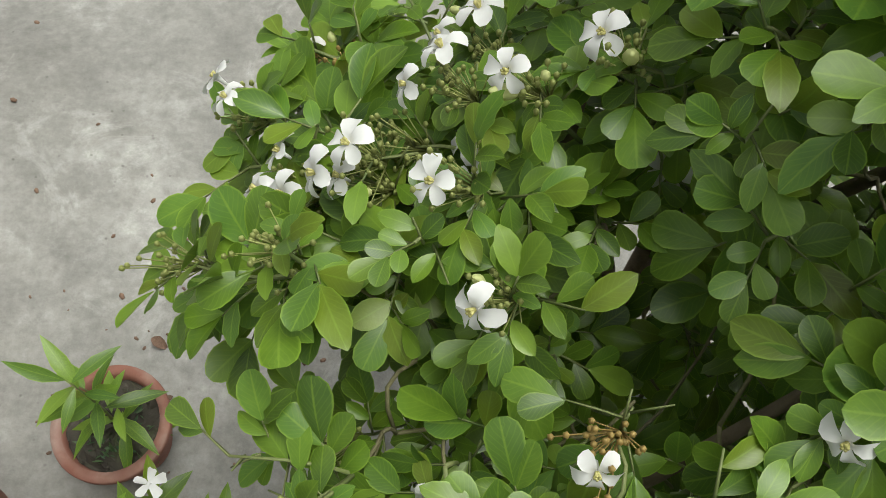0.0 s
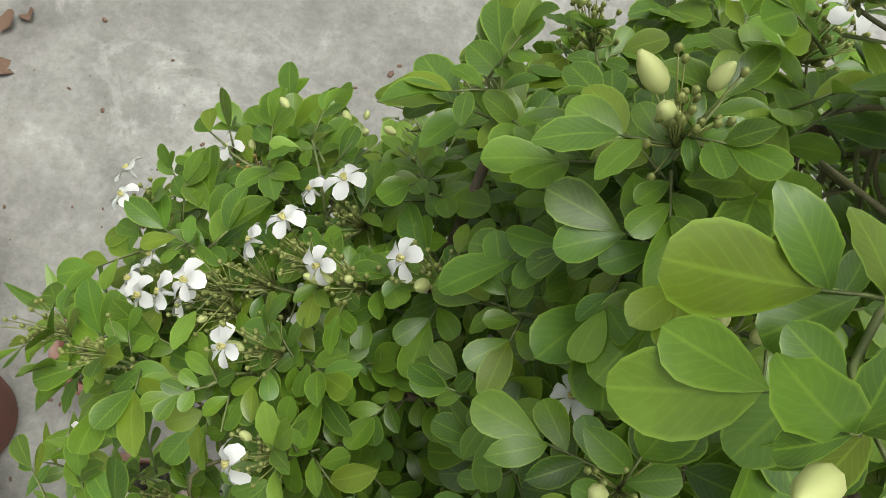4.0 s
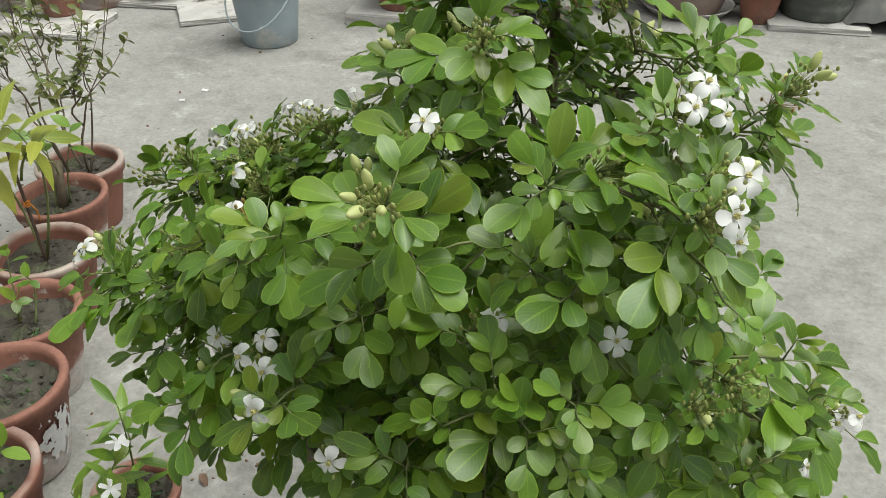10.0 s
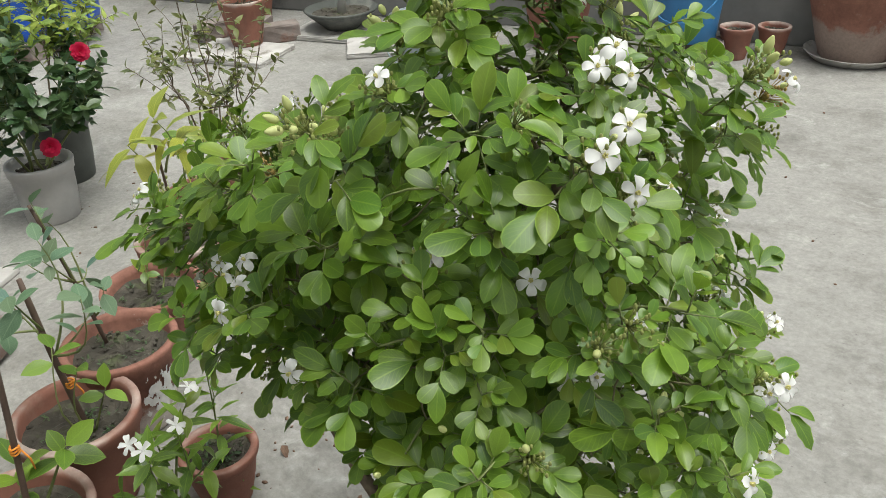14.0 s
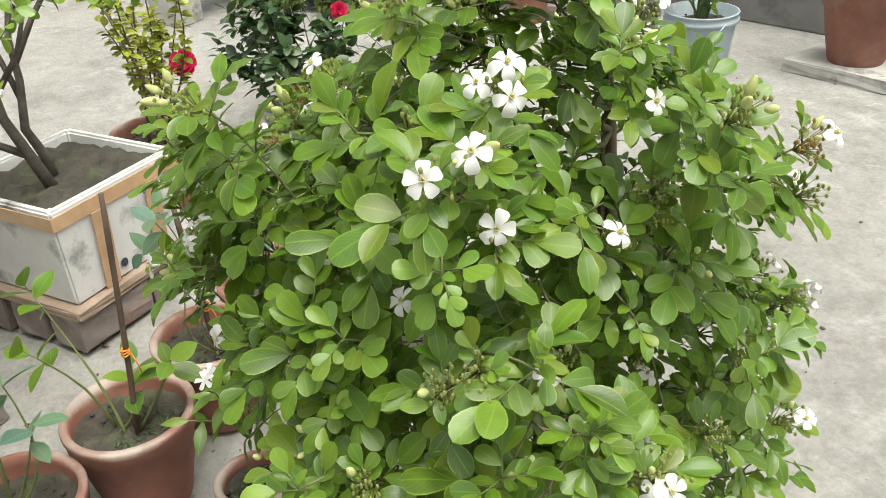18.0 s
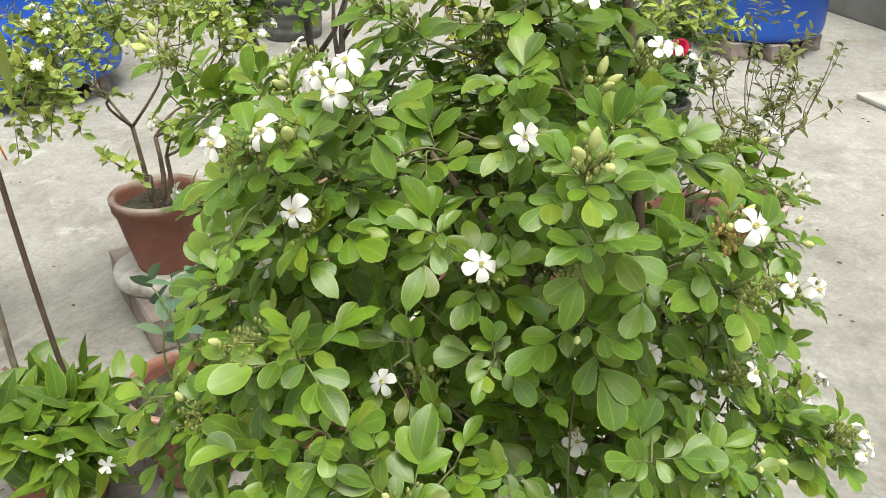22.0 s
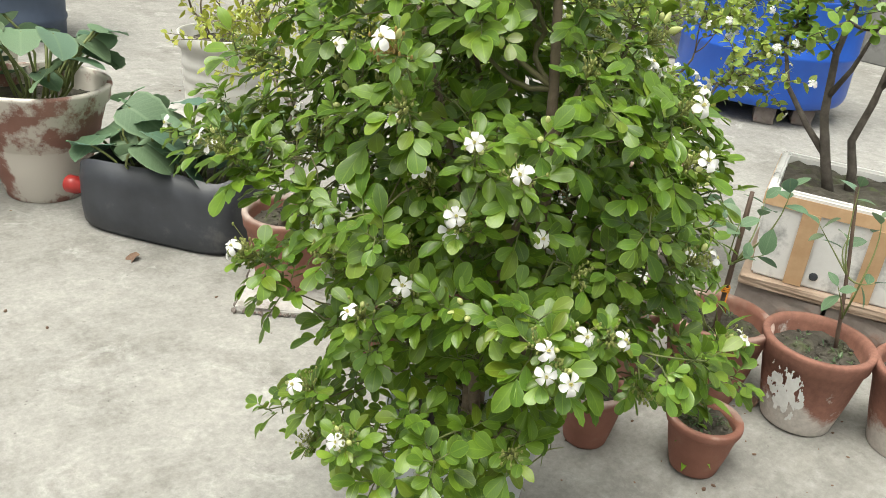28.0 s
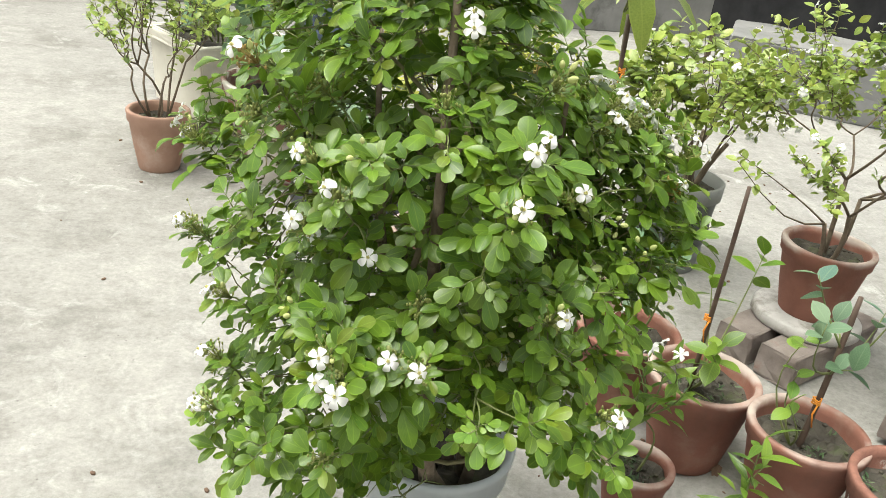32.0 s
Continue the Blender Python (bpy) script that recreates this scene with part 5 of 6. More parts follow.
tagged(child("mud_edge", mesh_data("mud_edge", *joined(*crumbs), M_BRICK, False), tile, "crust of dry mud round the tile"), kind="stuff")


def ribbed(name, at, r, h, mat, label, ribs=3, foot=0.85, seed=0, soil=0.85, cat="potted plant"):
    ob = thing(name, at, label, cat)
    prof = [(r * foot * 0.97, 0), (r * foot, 0.008)]
    for k in range(ribs):
        z0 = h * (0.12 + 0.6 * k / ribs)
        rr = r * (foot + (1 - foot) * z0 / h)
        prof += [(rr, z0), (rr * 1.03, z0 + 0.012), (rr * 1.03, z0 + 0.03), (rr * 1.005, z0 + 0.042)]
    prof += [(r * 0.98, h * 0.82), (r * 1.05, h * 0.83), (r * 1.06, h * 0.99), (r * 1.03, h), (r * 0.97, h * 0.995), (r * 0.9, h * 0.7)]
    child("pot", mesh_data("pot", *lathe(prof, 40, 0.006, seed), mat), ob)
    child("soil", soil_data(r * 0.94, seed), ob, "damp dark soil", pose(0, 0, h * soil))
    return ob, h * soil


ob, z = ribbed("planter_bucket", (-1.09, -1.55, 0), 0.155, 0.34, M_BANDED, "dark dusty plastic bucket planted with a thick-stemmed leafy shrub", 2, 0.88, 3)
for k in range(5):
    a = 1.3 * k
    child("stem", mesh_data("stem", *tube(bend((0.05 * math.cos(a), 0.05 * math.sin(a), z - 0.02), (0.13 * math.cos(a), 0.13 * math.sin(a), z + 0.2), 5, 0, 0.08), [0.014, 0.012, 0.011, 0.01, 0.008], 7), M_BARK), ob)
stems_and_leaves(ob, z, dome(80, (0, 0, z + 0.38), 0.3, 14, 0.75), 0.08, M_BARK, M_LEAF_PALE, OVAL, 0.05, 6, 0.005, seed=45, along=2, flower=ROUNDFLOWER, flower_rate=0.2)

# white foam box with tape, on bricks
BOX_AT, BOX_TURN = (-1.615, -0.312), 120.5


def build_box(at, turn, sx, sy, h, z, label, tape=True, seed=0, foam=None):
    ob = thing("foam_box", (at[0], at[1], z), label, "planter box", "", turn)
    bm = bmesh.new()
    t, f = 0.024, 0.92
    ring = lambda sxx, syy, zz: [bm.verts.new((x * sxx / 2, y * syy / 2, zz)) for x, y in ((-1, -1), (1, -1), (1, 1), (-1, 1))]
    a, b, c, d = ring(sx * f, sy * f, 0), ring(sx, sy, h), ring(sx - 2 * t, sy - 2 * t, h), ring(sx * f - 2 * t, sy * f - 2 * t, h * 0.4)
    for lo, hi in ((a, b), (b, c), (c, d)):
        for k in range(4):
            bm.faces.new((lo[k], lo[(k + 1) % 4], hi[(k + 1) % 4], hi[k]))
    bm.faces.new(a[::-1])
    bm.faces.new(d)
    bmesh.ops.bevel(bm, geom=bm.edges[:], offset=0.006, segments=2, affect="EDGES")
    child("body", bm_data("body", bm, foam or M_FOAM), ob, "grimy white foam body")
    if not tape:
        for k in range(4):
            lx, ly = (sx + 0.04, 0.02) if k % 2 else (sy, 0.02)
            q = (sx if k % 2 == 0 else sy) / 2 + 0.011
            child("rim", bm_data("rim", box_bm(lx, ly, 0.05, 0.007, 0.002, k, 2), foam or M_FOAM), ob, "thick foam rim", pose(0, 0, h - 0.047, 0, 0, 90 * k + 90) @ Matrix.Translation((0, -q, 0)))
    g = np.random.default_rng(seed)
    n = 14
    v = [((i / n - 0.5) * (sx - 2 * t - 0.004), (j / n - 0.5) * (sy - 2 * t - 0.004), h * 0.9 + g.uniform(-0.006, 0.012)) for j in range(n + 1) for i in range(n + 1)]
    fc = [(j * (n + 1) + i, j * (n + 1) + i + 1, (j + 1) * (n + 1) + i + 1, (j + 1) * (n + 1) + i) for j in range(n) for i in range(n)]
    child("soil", mesh_data("soil", v, fc, M_SOIL, False), ob, "cracked dark soil")
    if tape:
        for k, (cx, cy, lx, ly) in enumerate(((0, -sy / 2 - 0.001, sx + 0.004, 0.003), (sx / 2 + 0.001, 0, 0.003, sy + 0.004), (0, sy / 2 + 0.001, sx + 0.004, 0.003), (-sx / 2 - 0.001, 0, 0.003, sy + 0.004))):
            child("tape", bm_data("tape", box_bm(lx, ly, 0.036, 0), M_TAPE), ob, "tan packing tape round the rim", pose(cx, cy, h - 0.05))
        for x in (-0.08, 0.1):
            child("tape", bm_data("tape", box_bm(0.048, 0.003, h - 0.05, 0), M_TAPE), ob, "", pose(x, -sy / 2 + 0.008, 0.002, 4.2))
            child("tape", bm_data("tape", box_bm(0.003, 0.048, h - 0.05, 0), M_TAPE), ob, "", pose(sx / 2 - 0.008, x, 0.002, 0, 4.0))
    return ob


ob = build_box((-1.469, -0.265), BOX_TURN, 0.42, 0.40, 0.27, 0.145, "grimy white foam box with tan tape and dark-stemmed tree", True, 1)
limbs = [[(-0.05, -0.03, 0.22), (-0.085, -0.03, 0.32), (-0.125, -0.02, 0.45), (-0.14, -0.03, 0.62), (-0.12, -0.05, 0.8)], [(-0.09, -0.03, 0.34), (-0.16, 0.02, 0.4), (-0.24, 0.03, 0.5), (-0.28, 0.05, 0.62)],
         [(0.0, 0.03, 0.22), (-0.01, 0.03, 0.3), (-0.035, 0.04, 0.38), (-0.01, 0.04, 0.5), (0.0, 0.05, 0.6), (0.04, 0.04, 0.74)], [(-0.005, 0.045, 0.54), (0.06, 0.02, 0.64), (0.13, 0.0, 0.72), (0.18, 0.0, 0.77)],
         [(-0.13, -0.02, 0.5), (-0.09, -0.09, 0.6), (-0.06, -0.13, 0.72)], [(-0.02, 0.04, 0.45), (0.0, 0.11, 0.56), (0.04, 0.17, 0.7)]]
for k, pts in enumerate(limbs):
    r0 = (0.017, 0.011, 0.015, 0.009, 0.009, 0.009)[k]
    child("trunk" if k in (0, 2) else "limb", mesh_data("limb", *tube(pts, list(np.linspace(r0, r0 * 0.42, len(pts))), 9), M_DARKBARK), ob, "dark grey gnarled trunk" if k in (0, 2) else "")
hubs = [p for q in limbs for p in q[2:]]
stems_and_leaves(ob, 0.26, dome(46, (0, 0, 0.7), 0.33, 15, 0.75, -0.3), 0.02, M_DARKBARK, M_LEAF_YOUNG, ROUNDLEAF, 0.036, 7, 0.006, seed=46, hub=hubs, along=5)
child("drain_hole", mesh_data("drain_hole", *lathe([(0.011, 0), (0.012, 0.001), (0.01, 0.0015)], 16), M_BLACK), ob, "", pose(-0.03, -0.1885, 0.04, 86))
brick_me = bm_data("brick", box_bm(0.235, 0.112, 0.072, 0.007, 0.003, 3, 2), M_BRICK)
plank = tagged(new("plank", bm_data("plank", box_bm(0.44, 0.42, 0.03, 0.006, 0.002, 5, 3), rough_paint("weathered_board", (0.24, 0.17, 0.12), (0.4, 0.31, 0.24), 9, 0.85, 60, 0.5))), "weathered brown board lying on bricks under the foam box", "board")
plank.matrix_basis = pose(-1.469, -0.265, 0.115 + floor_z(-1.469, -0.265), 0, 0, BOX_TURN)


def brick(x, y, z, turn, group, label="old grey-brown brick lying on the terrace floor"):
    b = tagged(new("brick", brick_me), label, "brick", group)
    b.matrix_basis = pose(x, y, z + floor_z(x, y), 0, 0, turn)
    return b


def around(cx, cy, turn, spots, group, z=0.0, spin=0):
    c, s = math.cos(radians(turn)), math.sin(radians(turn))
    for k, (u, v) in enumerate(spots):
        brick(cx + c * u - s * v, cy + s * u + c * v, z, turn + spin + (k % 3 - 1) * 2, group)


brick_me.transform(Matrix.Scale(1.38, 4, (0, 0, 1)))
around(-1.469, -0.265, BOX_TURN, z=0.015, spots=[(-0.1, -0.145), (0.145, -0.145), (-0.1, 0.0), (0.145, 0.0), (-0.1, 0.145), (0.145, 0.145)], group="bricks under the foam box")

# white jasmine in a pot on a round slab over bricks
around(-1.205, -0.79, 30, [(-0.12, -0.07), (0.125, -0.07), (-0.12, 0.07), (0.125, 0.07)], "bricks under the jasmine pot")
sl = tagged(new("round_slab", mesh_data("round_slab", *lathe([(0.15, 0), (0.155, 0.006), (0.152, 0.03), (0.146, 0.034)], 40, 0.01, 2), M_TILE)), "round white slab lying on bricks", "slab")
sl.matrix_basis = pose(-1.205, -0.79, 0.1 + floor_z(-1.205, -0.79))
ob, z = potted((-1.205, -0.79, 0.134), 0.128, 0.215, M_TERRA, "dark terracotta pot with a loose white-flowered jasmine bush", 16)
hubs = [(0.04 * math.cos(a), 0.04 * math.sin(a), z + 0.1 + 0.04 * k) for k, a in enumerate((0, 1.5, 3, 4.5))]
for a, h in zip((0, 1.5, 3, 4.5), hubs):
    child("stem", mesh_data("stem", *tube(bend((0.02 * math.cos(a), 0.02 * math.sin(a), z - 0.02), h, 5, 0, 0.05), [0.008, 0.007, 0.007, 0.006, 0.006], 7), M_BARK), ob)
stems_and_leaves(ob, z, dome(170, (0, 0, z + 0.4), 0.42, 16, 0.8, -0.5), 0.02, M_BARK, M_LEAF_PALE, OVAL, 0.027, 8, 0.0045, seed=47, hub=hubs, along=5, flower=FLOWERS[0], flower_rate=0.45, flower_size=0.9, bud=True)

# hibiscus and its neighbours
tl = tagged(new("floor_tile", bm_data("floor_tile", box_bm(0.36, 0.36, 0.024, 0.005, 0.003, 6, 2), M_TILE)), "weathered white tile on the floor under a terracotta pot", "tile")
tl.matrix_basis = pose(-2.03, 0.13, 0, 0, 0, 25)
ob, z = potted((-2.05, 0.13, 0.024), 0.165, 0.29, M_TERRA, "terracotta pot with a tall upright hibiscus and red bloom", 17)
hib = []
for k in range(11):
    a = 2.4 * k
    q = 0.06 + 0.022 * k
    hib.append((q * math.cos(a), q * math.sin(a), 0.62 + 0.055 * (k * 5 % 9)))
stems_and_leaves(ob, z, hib, 0.05, M_BARK, M_LEAF_YELLOW, OVAL, 0.04, 9, 0.0045, seed=48, along=60)
child("flower", REDFLOWER, ob, "crimson double bloom", facing((0.02, 0.12, 0.5), (0.8, -0.3, 0.4)))
child("flower", YELLOWFLOWER, ob, "pale yellow bloom", facing((-0.006, 0.105, 0.876), (0.6, -0.2, 0.7)))
ob, z = potted((-2.22, 0.68, 0), 0.115, 0.22, M_GREYWHITE, "whitish pot with a dark-leaved rose and crimson blooms", 18, foot=0.8)
stems_and_leaves(ob, z, dome(64, (-0.03, 0.05, 0.5), 0.27, 18, 1.15, -0.75), 0.03, M_STEM, M_LEAF_DARK, OVAL, 0.055, 6, 0.005, seed=49, along=4)
for p, d in (((0.14, 0.18, 0.58), (0.8, -0.2, 0.4)), ((0.13, -0.01, 0.3), (0.7, -0.5, 0.3))):
    child("flower", REDFLOWER, ob, "crimson bloom", facing(p, d, 0, 0.75))
ob, z = potted((-2.48, 0.92, 0), 0.13, 0.26, M_GREYBLACK, "dark pot with a twiggy small-leaved shrub", 19, foot=0.8)
stems_and_leaves(ob, z, dome(70, (0, 0, 0.62), 0.32, 19, 0.9), 0.04, M_BARK, M_LEAF_PALE, LANCE, 0.05, 7, 0.004, seed=50, along=3, width=1.5, flower=REDFLOWER, flower_rate=0.03, flower_size=0.4)

# black canister cut open as a planter
def build_tray():
    ob = thing("canister_planter", (0.03, -1.68, 0), "black plastic canister cut open, planted with broad-leaved squash", "planter", "", 130)
    L, W, H, n = 0.58, 0.32, 0.25, 36
    out, inn = [], []
    def ringpts(sl, sw, z, tilt=0.0):
        pts = []
        for k in range(n):
            a = 2 * math.pi * k / n
            ca, sa = math.cos(a), math.sin(a)
            x = sl * math.copysign(abs(ca) ** 0.45, ca)
            y = sw * math.copysign(abs(sa) ** 0.45, sa)
            pts.append((x, y, z + 0.02 * math.sin(3 * a + 1) * tilt + tilt * 0.025 * x / sl))
        return pts
    rings = [ringpts(L / 2 * 0.93, W / 2 * 0.88, 0.0), ringpts(L / 2 * 0.98, W / 2 * 0.97, 0.02), ringpts(L / 2, W / 2, 0.07), ringpts(L / 2, W / 2, 0.17), ringpts(L / 2 * 0.985, W / 2 * 0.97, H, 1), ringpts(L / 2 * 0.96, W / 2 * 0.93, H - 0.003, 1), ringpts(L / 2 * 0.95, W / 2 * 0.92, 0.1)]
    verts = [p for r in rings for p in r]
    faces = [tuple(range(n))[::-1]]
    for j in range(len(rings) - 1):
        for k in range(n):
            m = (k + 1) % n
            faces.append((j * n + k, j * n + m, (j + 1) * n + m, (j + 1) * n + k))
    faces.append(tuple((len(rings) - 1) * n + k for k in range(n)))
    child("body", mesh_data("body", verts, faces, M_BLACK), ob)
    cap = child("cap", mesh_data("cap", *lathe([(0.024, -0.03), (0.024, 0.012), (0.029, 0.014), (0.03, 0.05), (0.026, 0.055)], 24), M_RED), ob, "red screw cap", pose(-L / 2 + 0.004, -0.09, 0.12, 0, -90, 0))
    child("soil", soil_data(0.13, 22), ob, "dark soil", pose(0, 0, 0.175) @ Matrix.Diagonal((1.8, 1, 1, 1)))
    g = np.random.default_rng(5)
    rows, rods = [], []
    for k in range(34):
        x, y = g.uniform(-0.24, 0.24), g.uniform(-0.12, 0.12)
        t = (x * 1.15 + g.normal(0, 0.03), y * 1.4 + g.normal(0, 0.03), g.uniform(0.27, 0.43))
        rods.append(tube(bend((x * 0.7, y * 0.7, 0.17), t, 5, 0, 0.1, g), [0.004] * 5, 6))
        a = g.uniform(0, 6.28)
        rows.append((t, unit((math.cos(a), math.sin(a), g.uniform(-0.5, 0.1))), unit((g.normal(0, 0.5), g.normal(0, 0.5), 1)), g.uniform(0.085, 0.15)))
    for rod in rods:
        child("stem", mesh_data("stem", *rod, M_STEM), ob)
    for o, d, nn, ln in rows:
        child("leaf", SQUASH_LEAF, ob, "", leaf_matrix(o, d, nn, ln, ln))


SQUASH_LEAF = mesh_data("leaf", BROAD[0], BROAD[1], M_LEAF_SQUASH, True, BROAD[2])
build_tray()


def squash(ob, z, r, n, seed, top=0.22, size=(0.09, 0.15)):
    g = np.random.default_rng(seed)
    rods = []
    for k in range(n):
        a, q = g.uniform(0, 6.28), r * math.sqrt(g.uniform(0.1, 1.3))
        t = np.array((q * math.cos(a), q * math.sin(a), z + g.uniform(0.06, top)))
        rods.append(tube(bend((t[0] * 0.4, t[1] * 0.4, z - 0.01), t, 5, 0, 0.1, g), [0.0045] * 5, 6))
        b = a + g.normal(0, 0.7)
        ln = g.uniform(*size)
        child("leaf", SQUASH_LEAF, ob, "", leaf_matrix(t, unit((math.cos(b), math.sin(b), g.uniform(-0.6, 0.1))), unit((g.normal(0, 0.4) + 0.4 * math.cos(b), g.normal(0, 0.4) + 0.4 * math.sin(b), 1)), ln, ln))
    for rod in rods:
        child("stem", mesh_data("stem", *rod, M_STEM), ob)


ob, z = potted((0.34, -2.14, 0), 0.235, 0.4, M_PAINTED, "large terracotta pot with flaking white paint and broad squash leaves", 23, foot=0.55, band=0.16)
squash(ob, z, 0.2, 26, 3, 0.28, (0.08, 0.135))
ob, z = potted((0.815, -2.16, 0), 0.12, 0.24, M_TERRA_DUSTY, "dusty pale terracotta pot with a many-stemmed small-leaved bush", 24)
stems_and_leaves(ob, z, dome(80, (0, 0, z + 0.42), 0.32, 24, 0.9, -0.2), 0.035, M_BARK, M_LEAF_PALE, OVAL, 0.03, 7, 0.005, seed=52, along=3, pinnate=False)
ob = build_box((0.617, -2.73), 36, 0.48, 0.44, 0.33, 0.1, "cream-stained foam box on bricks with a broad-leaved plant", False, 4, M_FOAM_CREAM)
squash(ob, 0.28, 0.2, 16, 6, 0.4, (0.12, 0.18))
around(0.617, -2.73, 36, [(-0.11, -0.14), (0.13, -0.14), (-0.11, 0.13), (0.13, 0.13)], "bricks under the white foam box")

ob, z = ribbed("planter_bucket", (-0.57, -2.8, 0.03), 0.2, 0.36, M_WHITEBUCKET, "stained white paint bucket planted with yellow-green shrub", 4, 0.86, 5)
stems_and_leaves(ob, z, dome(90, (0, 0, z + 0.35), 0.36, 25, 0.8, -0.3), 0.06, M_BARK, M_LEAF_YELLOW, OVAL, 0.036, 6, 0.005, seed=53, along=3, flower=ROUNDFLOWER, flower_rate=0.15)
t2 = tagged(new("floor_slab", bm_data("floor_slab", box_bm(0.5, 0.46, 0.03, 0.008, 0.004, 7, 2), M_SLAB)), "cement slab on the floor under a bucket", "slab")
t2.matrix_basis = pose(-0.57, -2.8, 0, 0, 0, 20)
ob, z = ribbed("barrel", (0.0, -4.6, 0), 0.27, 0.75, M_NAVY, "dark blue plastic barrel planted with a leafy climber", 3, 0.96, 8, 0.92, "barrel")
stems_and_leaves(ob, z, dome(60, (0.1, 0.1, z + 0.05), 0.45, 26, 0.8, -0.9), 0.1, M_STEM, M_LEAF_DARK, OVAL, 0.07, 6, 0.004, seed=54, along=3)


# blue drums
def build_drum(at, r, h, z, seed, label, tree):
    ob = thing("blue_drum", (at[0], at[1], z), label, "drum")
    prof = [(r * 0.9, 0), (r * 0.96, 0.01), (r * 0.985, 0.03), (r, 0.06), (r, h * 0.45), (r * 1.015, h * 0.47), (r * 1.015, h * 0.5), (r, h * 0.52), (r * 0.995, h - 0.02), (r * 1.01, h), (r * 0.985, h), (r * 0.98, h * 0.6)]
    child("body", mesh_data("body", *lathe(prof, 56, 0.004, seed), M_BLUE), ob)
    child("soil", soil_data(r * 0.98, seed), ob, "dark soil", pose(0, 0, h * 0.86))
    if tree:
        for k in range(3):
            child("trunk", mesh_data("trunk", *tube(bend((0.03 * k, 0.02 * k, h * 0.82), (0.2 * math.cos(2.1 * k), 0.2 * math.sin(2.1 * k), h + 0.5), 6, 0, 0.06), [0.03, 0.026, 0.023, 0.02, 0.016, 0.012], 8), M_BARK), ob)
        stems_and_leaves(ob, h * 0.86, dome(70, (0, 0, h + 0.7), 0.5, seed, 0.7), 0.05, M_BARK, M_LEAF, OVAL, 0.07, 6, 0.006, seed=seed, hub=[(0.2 * math.cos(2.1 * k), 0.2 * math.sin(2.1 * k), h + 0.5) for k in range(3)], along=2)


build_drum((-3.68, -2.2), 0.5, 0.6, 0.1, 61, "large blue plastic drum planter on bricks with small tree", True)
build_drum((-4.4, 2.02), 0.4, 0.55, 0.1, 62, "blue plastic drum cut down as a planter, standing on bricks", True)
around(-3.68, -2.2, 40, [(0.3, 0.05), (0.2, 0.26), (-0.05, 0.3), (-0.25, -0.1), (0.1, -0.28)], "bricks under the blue drum")
around(-4.4, 2.02, 10, [(0.3, -0.05), (0.2, -0.26), (-0.05, 0.3), (-0.25, -0.1), (0.1, 0.28)], "bricks under the blue drum")
ob, z = ribbed("planter", (-4.85, -0.92, 0), 0.21, 0.3, M_GREYBLACK, "dark ribbed planter with a leafy shrub", 3, 0.9, 9)
stems_and_leaves(ob, z, dome(50, (0, 0, z + 0.35), 0.35, 27, 0.8), 0.08, M_BARK, M_LEAF, OVAL, 0.06, 6, 0.005, seed=55)

# low cement plinth with black shade cloth hung behind it
pl = setting("plinth", bm_data("plinth", box_bm(2.9, 0.9, 0.42, 0.02, 0.006, 9, 3), M_WALL), "low grey cement plinth at the terrace edge", pose(-4.0, -3.85, 0, 0, 0, 152))
def build_cloth():
    ob = thing("shade_cloth", (-4.15, -4.2, 0.0), "black shade cloth hung on posts behind a cement plinth", "shade cloth", "", 152)
    for x in (-1.55, 0.0, 1.55):
        child("post", mesh_data("post", *tube([(x, 0.02, 0.0), (x, 0.02, 1.35)], [0.02, 0.02], 8), M_BARK), ob)
    n, k = 60, 10
    v = [((i / n - 0.5) * 3.2, 0.03 * math.sin(i * 0.9 + 0.5 * j) - 0.03, 0.3 + 1.05 * j / k - 0.05 * math.sin(math.pi * i / n * 2) ** 2 * (j == k)) for j in range(k + 1) for i in range(n + 1)]
    child("cloth", mesh_data("cloth", v, [(j * (n + 1) + i, j * (n + 1) + i + 1, (j + 1) * (n + 1) + i + 1, (j + 1) * (n + 1) + i) for j in range(k) for i in range(n)], M_BLACKNET), ob)


build_cloth()

# plank bench with old buckets at the terrace edge
ob = thing("plank_bench", (-4.85, 1.3, 0), "bleached plank bench on cement blocks at the terrace edge", "bench", "", 123)
child("board", bm_data("board", box_bm(1.1, 0.3, 0.035, 0.006, 0.003, 11, 3), M_BOARD), ob, "", pose(0, 0, 0.36))
for x in (-0.42, 0.42):
    child("block", bm_data("block", box_bm(0.2, 0.24, 0.36, 0.01, 0.004, 12, 2), M_SLAB), ob, "", pose(x, 0, 0))
for k, (x, y) in enumerate(((-0.25, 0.02), (0.2, -0.01))):
    c, s = math.cos(radians(123)), math.sin(radians(123))
    ob, z = ribbed("old_pot", (-4.85 + c * x - s * y, 1.3 + s * x + c * y, 0.395), 0.13, 0.22, M_GREYBUCKET, "old grey plastic pot standing on a plank bench", 2, 0.85, 80 + k)
for k, (x, y, a) in enumerate(((-4.45, 1.25, 6), (-4.5, 1.42, -5))):
    st = tagged(new("wooden_stake", mesh_data("wooden_stake", *tube([(0, 0, 0.008), (-0.16, 0.02, 0.42)], [0.016, 0.014], 7), M_BOARD)), "bleached wooden stake leaning on the plank bench", "stake")
    st.matrix_basis = pose(x, y, 0, 0, 0, a - 30)

# along the far wall
def slab(x, y, sx, sy, turn, mat=None, h=0.035, label="pale cement slab lying on the floor", seed=0):
    ob = tagged(new("floor_slab", bm_data("floor_slab", box_bm(sx, sy, h, 0.006, 0.004, seed, 2), mat or M_SLAB)), label, "slab")
    ob.matrix_basis = pose(x, y, 0, 0, 0, turn)


